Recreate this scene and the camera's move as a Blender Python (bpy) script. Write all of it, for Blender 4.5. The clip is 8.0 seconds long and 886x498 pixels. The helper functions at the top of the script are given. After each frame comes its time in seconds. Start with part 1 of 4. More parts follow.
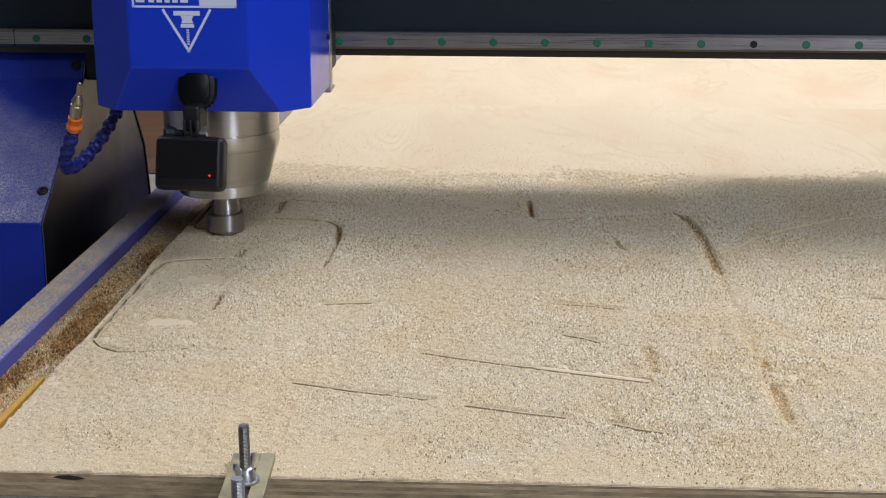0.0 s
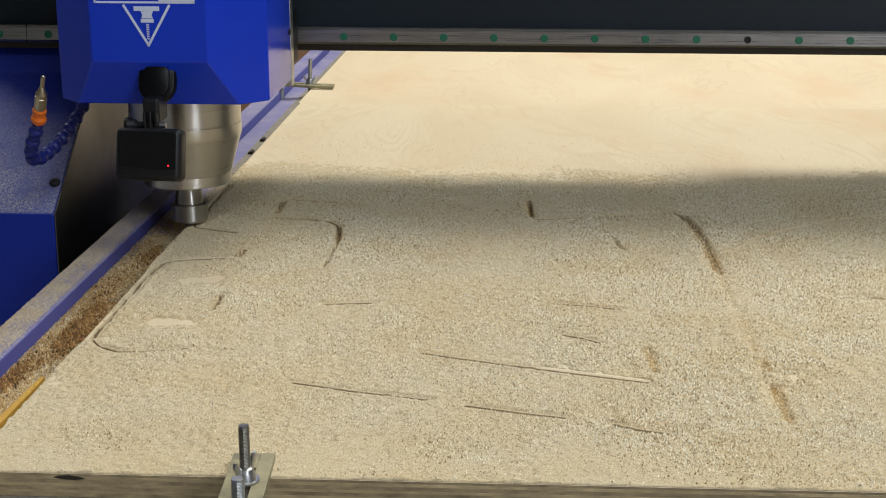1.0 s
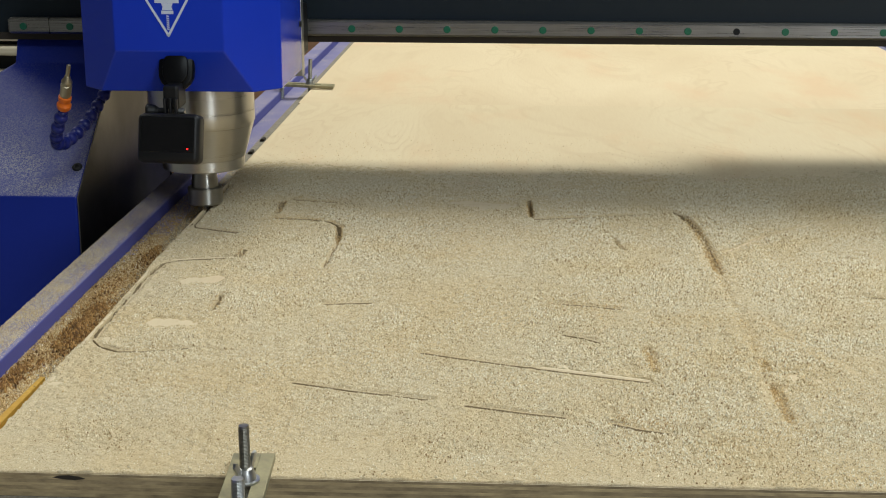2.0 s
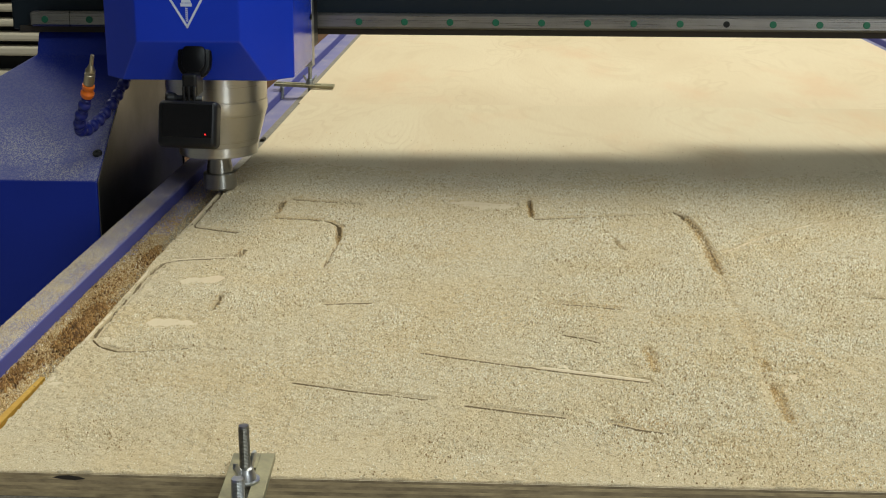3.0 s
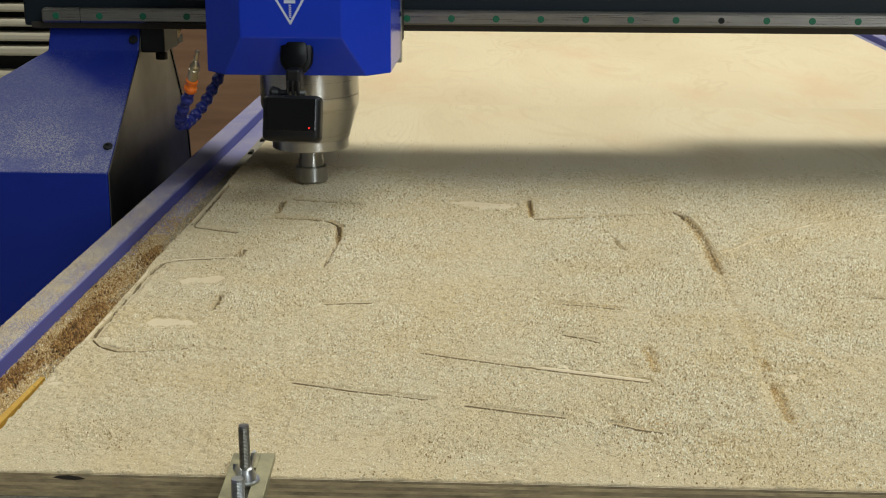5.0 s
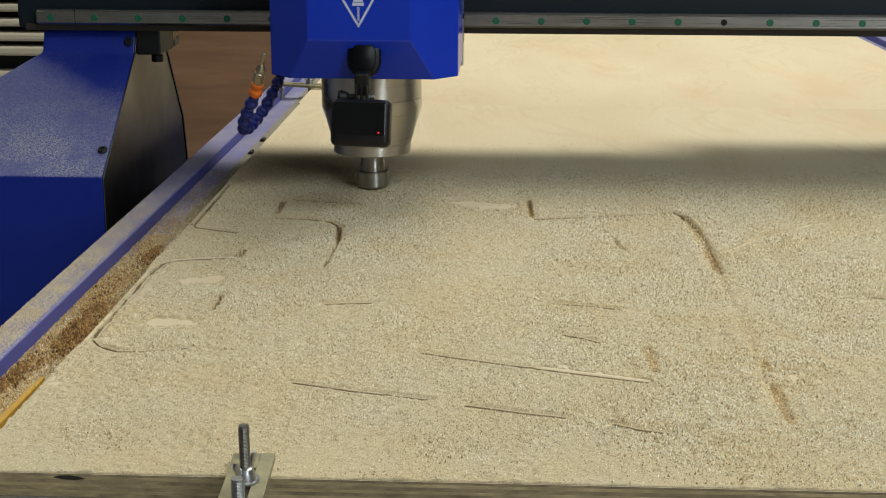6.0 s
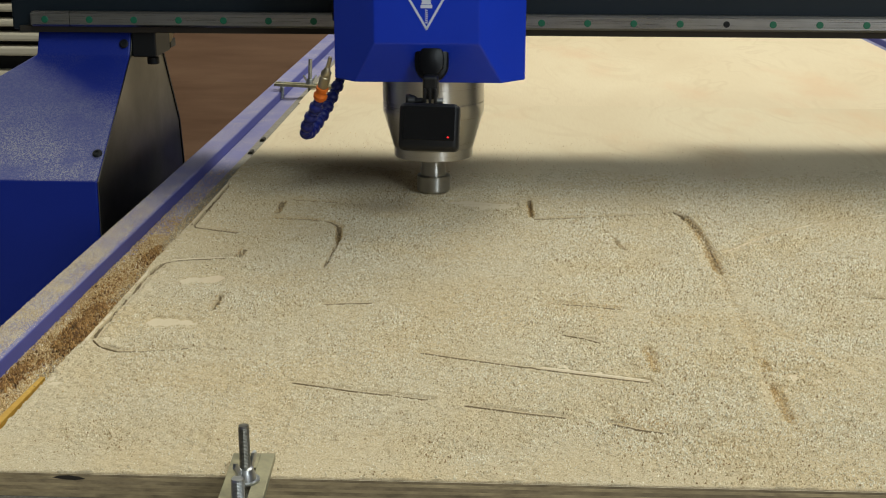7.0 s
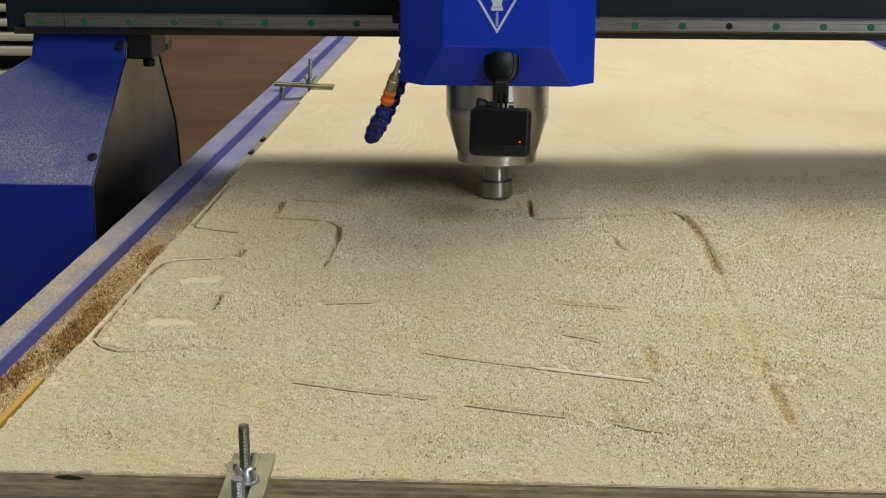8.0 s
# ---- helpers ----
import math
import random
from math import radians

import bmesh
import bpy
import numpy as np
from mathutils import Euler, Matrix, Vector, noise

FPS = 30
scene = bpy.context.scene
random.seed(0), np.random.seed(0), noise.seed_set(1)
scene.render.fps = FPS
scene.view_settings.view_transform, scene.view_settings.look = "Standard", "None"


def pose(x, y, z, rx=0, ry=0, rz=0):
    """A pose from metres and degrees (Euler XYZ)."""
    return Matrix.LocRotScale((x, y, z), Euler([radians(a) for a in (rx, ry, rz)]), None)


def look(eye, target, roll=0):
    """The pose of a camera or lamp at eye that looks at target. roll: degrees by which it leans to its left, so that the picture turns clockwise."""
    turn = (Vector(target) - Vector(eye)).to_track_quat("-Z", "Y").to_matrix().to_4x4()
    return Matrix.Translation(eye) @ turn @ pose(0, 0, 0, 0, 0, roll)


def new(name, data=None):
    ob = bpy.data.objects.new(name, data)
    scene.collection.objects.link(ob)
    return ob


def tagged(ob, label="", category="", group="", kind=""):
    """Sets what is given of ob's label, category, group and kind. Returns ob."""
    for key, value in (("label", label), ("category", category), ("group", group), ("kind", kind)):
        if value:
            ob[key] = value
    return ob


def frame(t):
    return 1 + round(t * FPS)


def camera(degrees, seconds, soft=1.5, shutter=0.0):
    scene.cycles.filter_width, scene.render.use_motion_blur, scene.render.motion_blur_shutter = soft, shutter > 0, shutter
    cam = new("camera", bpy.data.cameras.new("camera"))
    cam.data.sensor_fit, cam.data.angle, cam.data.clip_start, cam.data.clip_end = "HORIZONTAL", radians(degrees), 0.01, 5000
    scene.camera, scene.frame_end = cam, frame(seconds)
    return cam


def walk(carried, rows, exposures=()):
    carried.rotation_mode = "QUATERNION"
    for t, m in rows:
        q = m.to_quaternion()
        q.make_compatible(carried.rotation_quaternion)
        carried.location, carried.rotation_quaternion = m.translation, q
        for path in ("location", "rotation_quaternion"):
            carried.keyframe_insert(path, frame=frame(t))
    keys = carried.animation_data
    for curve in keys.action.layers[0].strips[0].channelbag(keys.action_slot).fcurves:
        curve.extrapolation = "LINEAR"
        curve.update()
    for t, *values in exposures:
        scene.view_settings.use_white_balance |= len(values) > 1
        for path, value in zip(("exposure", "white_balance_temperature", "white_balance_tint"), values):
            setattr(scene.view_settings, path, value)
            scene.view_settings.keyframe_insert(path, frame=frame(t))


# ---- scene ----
ZB = 0.80                                  # height of the sheet's top over the floor
EYE = pose(0, 0, ZB + 0.3969, 74.514, 0, 2.809) @ pose(0, 0, 0, 0, 0, 0.13)
cam = camera(35.734, 8.0, 1.05, 0.4)
walk(cam, [(0.0, EYE), (8.0, EYE)], [(0.0, 0.20, 5850, 22), (0.6, 0.15, 6110, 17), (1.5, 0.08, 6280, 11), (3.0, 0.0, 6430, 7), (4.5, -0.01, 6430, 7), (6.0, -0.06, 6360, 8), (8.0, -0.04, 6360, 8)])

# way of the gantry (along y) and of the head (along x), seconds and metres
TIMES = (0, 0.1, 0.25, 0.5, 1, 1.5, 3, 3.5, 4, 4.5, 6, 6.5, 7, 7.5, 8)
GANTRY_Y = (1.6145, 1.6150, 1.6168, 1.6234, 1.6569, 1.6991, 1.8247, 1.8652, 1.8867, 1.8815, 1.8473, 1.8376, 1.8243, 1.8124, 1.8024)
HEAD_X = (-0.3169, -0.3228, -0.3312, -0.3443, -0.3677, -0.3679, -0.3670, -0.3587, -0.3249, -0.2929, -0.1745, -0.1354, -0.0952, -0.0556, -0.0158)

# ---- light ----
world = bpy.data.worlds.new("world")
scene.world = world
world.use_nodes = True
world.node_tree.nodes["Background"].inputs[0].default_value = (0.75, 0.85, 1.0, 1)
world.node_tree.nodes["Background"].inputs[1].default_value = 0.25


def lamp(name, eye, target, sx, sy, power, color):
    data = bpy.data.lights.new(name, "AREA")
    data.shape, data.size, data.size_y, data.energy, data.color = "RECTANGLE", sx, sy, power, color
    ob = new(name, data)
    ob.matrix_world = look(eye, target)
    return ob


lamp("ceiling_lamp", (0.60, 3.3, 4.3), (0.52, 3.1, 0.8), 1.8, 1.6, 117, (0.97, 0.955, 0.83))
lamp("ceiling_lamp", (-2.7, 3.3, 4.0), (-0.6, 1.9, 0.8), 1.8, 2.0, 44, (0.985, 0.965, 0.86))
lamp("ceiling_lamp", (3.1, 3.0, 4.0), (0.2, 1.6, 0.8), 2.0, 1.8, 76, (0.88, 0.95, 0.97))
# cool fill from the right front for the beam's shadow; its source is unseen
lamp("ceiling_lamp", (1.5, -1.5, 4.3), (0.1, 0.8, 0.8), 2.8, 1.0, 74, (0.86, 0.96, 0.97))
# free-standing fill added for the head and the spindle's streak; no window here
lamp("front_fill", (1.9, -1.8, 2.0), (0.0, 1.6, 1.0), 0.6, 1.7, 30, (0.90, 0.96, 1.0))

# ---- materials ----


def material(name, color, rough=0.5, metal=0.0):
    m = bpy.data.materials.new(name)
    m.use_nodes = True
    b = m.node_tree.nodes["Principled BSDF"]
    b.inputs["Base Color"].default_value = (*color, 1)
    b.inputs["Roughness"].default_value = rough
    b.inputs["Metallic"].default_value = metal
    return m


def node(m, kind, links=None, **values):
    n = m.node_tree.nodes.new(kind)
    for key, value in values.items():
        if key == "stops":
            ramp = n.color_ramp
            while len(ramp.elements) < len(value):
                ramp.elements.new(0.5)
            for e, (p, c) in zip(ramp.elements, value):
                e.position, e.color = p, (*c, 1) if len(c) == 3 else c
        else:
            n.inputs[key.replace("_", " ")].default_value = value
    for key, socket in (links or {}).items():
        m.node_tree.links.new(socket, n.inputs[key])
    return n


def shader(m):
    return m.node_tree.nodes["Principled BSDF"]


def link(m, a, b):
    m.node_tree.links.new(a, b)


def spot(m, scale=(1, 1, 1)):
    """Object coordinates stretched by scale."""
    c = node(m, "ShaderNodeTexCoord")
    return node(m, "ShaderNodeMapping", {"Vector": c.outputs["Object"]}, Scale=scale).outputs[0]


def mixed(m, factor, a, b):
    n = m.node_tree.nodes.new("ShaderNodeMix")
    n.data_type = "RGBA"
    for i, v in ((0, factor), (6, a), (7, b)):
        if isinstance(v, (int, float)):
            n.inputs[i].default_value = v
        elif isinstance(v, tuple):
            n.inputs[i].default_value = (*v, 1)
        else:
            link(m, v, n.inputs[i])
    return n.outputs[2]


def bumped(m, height, strength, distance):
    b = node(m, "ShaderNodeBump", {"Height": height}, Strength=strength, Distance=distance)
    link(m, b.outputs[0], shader(m).inputs["Normal"])


def noise_of(m, vector, scale, detail=4.0, rough=0.55):
    return node(m, "ShaderNodeTexNoise", {"Vector": vector}, Scale=scale, Detail=detail, Roughness=rough).outputs[0]


def ramp_of(m, factor, stops):
    return node(m, "ShaderNodeValToRGB", {"Fac": factor}, stops=stops).outputs[0]


def paint(name, color, rough=0.35, dust=0.0, dust_color=(0.5, 0.42, 0.3), film=0.12, reach=0.0):
    """Powder-coated steel with fine orange peel, and sawdust lying on what faces up; reach: how high the cutter throws
    it, and it also paints the beam's shadow edge.
    """
    m = material(name, color, rough)
    v = spot(m)
    tone = mixed(m, noise_of(m, v, 6), tuple(c * 0.85 for c in color), tuple(min(1, c * 1.12) for c in color))
    if dust:
        up = node(m, "ShaderNodeSeparateXYZ", {"Vector": node(m, "ShaderNodeNewGeometry").outputs["Normal"]}).outputs[2]
        lying = ramp_of(m, up, [(0.25, (0, 0, 0)), (0.75, (1, 1, 1))])
        grain = ramp_of(m, noise_of(m, v, 520, 4, 0.85), [(0.48, (0, 0, 0)), (0.55, (1, 1, 1))])
        patch = ramp_of(m, noise_of(m, v, 14, 5, 0.65), [(0.42, (0.10, 0.10, 0.10)), (0.62, (1, 1, 1))])
        def math_of(kind, p, q):
            n = m.node_tree.nodes.new("ShaderNodeMath")
            n.operation = kind
            for i, value in enumerate((p, q)):
                if isinstance(value, float):
                    n.inputs[i].default_value = value
                else:
                    link(m, value, n.inputs[i])
            return n.outputs[0]
        film_and_lit = film
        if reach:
            # coarse specks low down, thin film painting the lit part under a slanting shadow
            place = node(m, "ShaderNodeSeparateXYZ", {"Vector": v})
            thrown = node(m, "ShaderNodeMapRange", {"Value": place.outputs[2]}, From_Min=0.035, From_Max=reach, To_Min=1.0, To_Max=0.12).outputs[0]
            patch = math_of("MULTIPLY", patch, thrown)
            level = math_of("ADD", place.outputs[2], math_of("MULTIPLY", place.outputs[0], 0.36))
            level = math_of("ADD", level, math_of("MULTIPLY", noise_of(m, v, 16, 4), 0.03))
            lit_below = node(m, "ShaderNodeMapRange", {"Value": level}, From_Min=-0.088, From_Max=-0.064, To_Min=film, To_Max=film * 0.05).outputs[0]
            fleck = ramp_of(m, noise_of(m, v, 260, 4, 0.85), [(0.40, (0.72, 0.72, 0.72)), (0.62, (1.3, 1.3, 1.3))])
            film_and_lit = math_of("MULTIPLY", lit_below, fleck)
        mul = m.node_tree.nodes.new("ShaderNodeMath")
        mul.operation = "MULTIPLY"
        link(m, grain, mul.inputs[0]), link(m, patch, mul.inputs[1])
        mul2 = m.node_tree.nodes.new("ShaderNodeMath")
        mul2.operation = "MULTIPLY_ADD"
        link(m, mul.outputs[0], mul2.inputs[0])
        mul2.inputs[1].default_value = dust
        if reach:
            link(m, film_and_lit, mul2.inputs[2])
        else:
            mul2.inputs[2].default_value = film_and_lit
        mul3 = m.node_tree.nodes.new("ShaderNodeMath")
        mul3.operation = "MULTIPLY"
        link(m, mul2.outputs[0], mul3.inputs[0]), link(m, lying, mul3.inputs[1])
        tone = mixed(m, mul3.outputs[0], tone, dust_color)
        link(m, ramp_of(m, mul3.outputs[0], [(0, (rough,) * 3), (0.5, (0.9,) * 3)]), shader(m).inputs["Roughness"])
    link(m, tone, shader(m).inputs["Base Color"])
    bumped(m, noise_of(m, v, 700, 2), 0.12, 0.0004)
    shader(m).inputs["Specular IOR Level"].default_value = 0.3
    return m


def steel(name, color, rough=0.28, stretch=(1, 1, 60), scale=40, turned=0.0, contrast=0.2):
    """Bare metal with fine tool marks; turned metal is brushed round its axis."""
    m = material(name, color, rough, 1.0)
    v = spot(m, stretch)
    n = noise_of(m, v, scale, 5, 0.6)
    stain = noise_of(m, spot(m), 30, 4)
    a = mixed(m, n, tuple(c * (1 - contrast) for c in color), tuple(min(1, c * (1 + contrast * 0.5)) for c in color))
    link(m, mixed(m, ramp_of(m, stain, [(0.45, (0, 0, 0)), (0.75, (0.35,) * 3)]), a, tuple(c * 0.6 for c in color)), shader(m).inputs["Base Color"])
    link(m, ramp_of(m, n, [(0.3, (rough * (0.97 if turned else 0.8),) * 3), (0.7, (rough * (1.05 if turned else 1.3),) * 3)]), shader(m).inputs["Roughness"])
    if turned:
        t = m.node_tree.nodes.new("ShaderNodeTangent")
        t.direction_type, t.axis = "RADIAL", "Z"
        shader(m).inputs["Anisotropic"].default_value = turned
        shader(m).inputs["Anisotropic Rotation"].default_value = 0.25
        link(m, t.outputs[0], shader(m).inputs["Tangent"])
    else:
        bumped(m, n, 0.08, 0.0004)
    return m


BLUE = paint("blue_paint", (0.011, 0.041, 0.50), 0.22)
BLUE_DUSTY_LIT = paint("blue_paint_dusty_lit", (0.005, 0.021, 0.26), 0.42, 0.65, (0.46, 0.44, 0.42), 0.24, 0.115)
BLUE_BED = paint("blue_paint_bed", (0.080, 0.086, 0.31), 0.45, 0.5, (0.50, 0.44, 0.39), 0.24)
BLACK = paint("black_paint", (0.005, 0.0055, 0.0065), 0.5)
BEAM = paint("anthracite_paint", (0.005, 0.011, 0.017), 0.5)
LIP = paint("dusty_black_paint", (0.035, 0.028, 0.020), 0.6)
PLATE = steel("dark_steel", (0.14, 0.13, 0.11), 0.42, (1, 1, 1), 8)
RAIL = steel("rail_steel", (0.37, 0.36, 0.345), 0.30, (0.6, 60, 60), 20, 0.0, 0.45)
CHROME = steel("turned_steel", (0.56, 0.545, 0.51), 0.28, (0.3, 0.3, 120), 5, 0.8, 0.04)
NECK = steel("dark_turned_steel", (0.45, 0.44, 0.41), 0.34, (0.3, 0.3, 300), 6, 0.85, 0.10)
ZINC = steel("zinc", (0.50, 0.50, 0.49), 0.35, (1, 1, 1), 200)
STUD = steel("dull_zinc", (0.34, 0.32, 0.27), 0.36, (1, 1, 1), 160, 0.0, 0.4)
ZINC_DUSTY = steel("dusty_zinc", (0.40, 0.355, 0.215), 0.55, (1, 1, 1), 110, 0.0, 0.75)
shader(ZINC_DUSTY).inputs["Metallic"].default_value = 0.5
BRASS = steel("nickel_brass", (0.50, 0.43, 0.30), 0.35, (1, 1, 40), 60)
GREEN = material("green_plastic", (0.004, 0.12, 0.06), 0.45)
WHITE = material("white_print", (0.62, 0.66, 0.80), 0.45)
PLASTIC = material("black_plastic", (0.008, 0.008, 0.009), 0.42)
GLOSS = material("black_gloss", (0.004, 0.004, 0.005), 0.32)
GLASS = material("black_screen", (0.004, 0.004, 0.005), 0.06)
HOSE = material("blue_plastic", (0.010, 0.017, 0.17), 0.38)
ORANGE = material("orange_plastic", (0.80, 0.17, 0.012), 0.42)
shader(GLOSS).inputs["Specular IOR Level"].default_value = 0.2
shader(PLASTIC).inputs["Specular IOR Level"].default_value = 0.3
RED = material("red_light", (0.8, 0.02, 0.02), 0.4)
shader(RED).inputs["Emission Color"].default_value = (1, 0.02, 0.02, 1)
shader(RED).inputs["Emission Strength"].default_value = 1.5


def timber(name, dark, light, stretch, scale, rough=0.6):
    m = material(name, light, rough)
    v = spot(m, stretch)
    n = noise_of(m, v, scale, 6, 0.6)
    soft = noise_of(m, spot(m, (stretch[0] * 0.35, stretch[1] * 0.35, stretch[2] * 0.35)), scale * 0.5, 2)
    c = ramp_of(m, n, [(0.3, dark), (0.7, light)])
    link(m, mixed(m, ramp_of(m, soft, [(0.4, (0, 0, 0)), (0.62, (0.45,) * 3)]), c, dark), shader(m).inputs["Base Color"])
    bumped(m, n, 0.1, 0.0006)
    return m


def veneer(name, pale, dark, patch, shift):
    """Rotary-cut birch face: wide soft cathedral figure, fine grain and a few warm patches."""
    m = material(name, pale, 0.55)
    c = node(m, "ShaderNodeTexCoord").outputs["Object"]
    v = node(m, "ShaderNodeMapping", {"Vector": c}, Location=(shift, shift * 0.7, 0), Scale=(2.4, 0.9, 1)).outputs[0]
    field = node(m, "ShaderNodeTexNoise", {"Vector": v}, Scale=1.6, Detail=3.0, Roughness=0.5, Distortion=0.9).outputs[0]
    rings = node(m, "ShaderNodeMath", {0: field})
    rings.operation, rings.inputs[1].default_value = "MULTIPLY", 95.0
    wave = node(m, "ShaderNodeMath", {0: rings.outputs[0]})
    wave.operation = "SINE"
    lines = ramp_of(m, wave.outputs[0], [(0.25, (0, 0, 0)), (1.0, (0.46,) * 3)])
    broken = node(m, "ShaderNodeMath", {0: lines, 1: ramp_of(m, noise_of(m, v, 3.1, 3), [(0.42, (0, 0, 0)), (0.66, (1, 1, 1))])})
    broken.operation = "MULTIPLY"
    tone = ramp_of(m, field, [(0.30, tuple(p * 0.6 + q * 0.4 for p, q in zip(pale, dark))), (0.62, pale)])
    tone = mixed(m, broken.outputs[0], tone, dark)
    warm = ramp_of(m, noise_of(m, v, 2.3, 4, 0.6), [(0.54, (0, 0, 0)), (0.70, (0.65,) * 3)])
    tone = mixed(m, warm, tone, patch)
    grain = noise_of(m, spot(m, (40, 2.5, 1)), 9, 5, 0.6)
    tone = mixed(m, ramp_of(m, grain, [(0.42, (0, 0, 0)), (0.75, (0.28,) * 3)]), tone, dark)
    link(m, tone, shader(m).inputs["Base Color"])
    bumped(m, grain, 0.06, 0.0004)
    return m


PLY_TOP = veneer("birch_veneer", (0.70, 0.585, 0.395), (0.56, 0.42, 0.25), (0.65, 0.45, 0.26), 0.0)
PLY_TOP_WARM = veneer("birch_veneer_warm", (0.71, 0.585, 0.395), (0.57, 0.43, 0.26), (0.66, 0.46, 0.28), 3.7)
PLY_A = timber("ply_light", (0.27, 0.20, 0.105), (0.60, 0.46, 0.25), (9, 40, 26), 6, 0.8)
PLY_B = timber("ply_dark", (0.17, 0.125, 0.07), (0.46, 0.35, 0.19), (8, 40, 22), 7, 0.85)
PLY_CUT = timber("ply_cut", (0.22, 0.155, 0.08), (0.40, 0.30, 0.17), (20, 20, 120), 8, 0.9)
SPOIL = timber("spoilboard_grey", (0.16, 0.14, 0.11), (0.34, 0.30, 0.24), (30, 30, 30), 10, 0.9)
FLOOR = timber("pale_floor", (0.40, 0.39, 0.36), (0.50, 0.49, 0.45), (0.5, 2, 1), 3, 0.5)
WOOD = timber("brown_wood", (0.17, 0.085, 0.045), (0.27, 0.15, 0.085), (0.6, 1, 7), 3, 0.5)
YELLOW = timber("yellow_tape", (0.50, 0.27, 0.03), (0.68, 0.40, 0.06), (30, 30, 30), 6, 0.6)
BARK = material("brown_chips", (0.2, 0.1, 0.04), 0.9)
WALL = timber("wall_paint", (0.28, 0.27, 0.26), (0.34, 0.33, 0.32), (1, 1, 1), 2, 0.9)
PALE = timber("pale_bar", (0.36, 0.31, 0.23), (0.50, 0.45, 0.35), (1, 20, 20), 3, 0.7)


def dust_material(name, dark, mid, light, grain=520):
    m = material(name, mid, 0.95)
    v = spot(m)
    n = noise_of(m, v, grain, 3, 0.7)
    big = noise_of(m, v, 7, 4, 0.6)
    c = ramp_of(m, n, [(0.30, dark), (0.46, mid), (0.66, light)])
    tint = ramp_of(m, big, [(0.35, (1.0, 0.92, 0.78)), (0.65, (1, 1, 1))])
    mul = m.node_tree.nodes.new("ShaderNodeMix")
    mul.data_type, mul.blend_type = "RGBA", "MULTIPLY"
    mul.inputs[0].default_value = 0.8
    link(m, c, mul.inputs[6]), link(m, tint, mul.inputs[7])
    link(m, mul.outputs[2], shader(m).inputs["Base Color"])
    bumped(m, n, 0.9, 0.0014)
    return m


DUST = dust_material("sawdust", (0.42, 0.315, 0.175), (0.585, 0.475, 0.305), (0.675, 0.58, 0.40), 700)
DUST_BROWN = dust_material("brown_sawdust", (0.13, 0.07, 0.025), (0.36, 0.225, 0.095), (0.55, 0.40, 0.22), 300)
CHIPS = material("wood_chips", (0.6, 0.48, 0.3), 0.9)
def per_chip(m, stops):
    one = ramp_of(m, node(m, "ShaderNodeNewGeometry").outputs["Random Per Island"], stops)
    wide = ramp_of(m, noise_of(m, spot(m), 9, 5, 0.65), [(0.36, (0.93, 0.85, 0.70)), (0.54, (1, 1, 1))])
    mul = m.node_tree.nodes.new("ShaderNodeMix")
    mul.data_type, mul.blend_type = "RGBA", "MULTIPLY"
    mul.inputs[0].default_value = 0.75
    link(m, one, mul.inputs[6]), link(m, wide, mul.inputs[7])
    link(m, mul.outputs[2], shader(m).inputs["Base Color"])


per_chip(CHIPS, [(0.0, (0.24, 0.145, 0.062)), (0.14, (0.47, 0.36, 0.20)), (0.50, (0.69, 0.60, 0.425)), (0.85, (0.75, 0.67, 0.49)), (1.0, (0.84, 0.78, 0.63))])
per_chip(BARK, [(0.0, (0.16, 0.080, 0.024)), (0.3, (0.38, 0.235, 0.085)), (0.7, (0.57, 0.39, 0.17)), (1.0, (0.72, 0.56, 0.33))])
CURLS = material("dark_curls", (0.2, 0.1, 0.03), 0.9)
per_chip(CURLS, [(0.0, (0.09, 0.040, 0.010)), (0.5, (0.24, 0.115, 0.028)), (1.0, (0.44, 0.25, 0.08))])
GOLD = material("golden_chips", (0.5, 0.35, 0.16), 0.9)
per_chip(GOLD, [(0.0, (0.30, 0.17, 0.06)), (0.4, (0.54, 0.37, 0.16)), (0.75, (0.66, 0.49, 0.25)), (1.0, (0.76, 0.62, 0.40))])

# ---- mesh helpers ----


def part(name, bm, mat, parent=None, label="", smooth=False):
    me = bpy.data.meshes.new(name)
    bm.to_mesh(me)
    bm.free()
    me.materials.append(mat)
    if smooth:
        me.polygons.foreach_set("use_smooth", [True] * len(me.polygons))
    ob = new(name, me)
    ob.parent = parent
    return tagged(ob, label)


def thing(name, label, category, m=None, group="", kind=""):
    ob = new(name)
    ob.empty_display_size = 0.05
    if m is not None:
        ob.matrix_world = m
    return tagged(ob, label, category, group, kind)


def block(x0, x1, y0, y1, z0, z1, bevel=0.0, bm=None, segments=2):
    own = bmesh.new()
    bmesh.ops.create_cube(own, size=1, matrix=Matrix.LocRotScale(((x0 + x1) / 2, (y0 + y1) / 2, (z0 + z1) / 2), None, (x1 - x0, y1 - y0, z1 - z0)))
    if bevel:
        bmesh.ops.bevel(own, geom=own.edges[:], offset=bevel, segments=segments, profile=0.5, affect="EDGES")
    return joined(bm, own)


def joined(bm, own):
    if bm is None:
        return own
    me = bpy.data.meshes.new("tmp")
    own.to_mesh(me)
    own.free()
    bm.from_mesh(me)
    bpy.data.meshes.remove(me)
    return bm


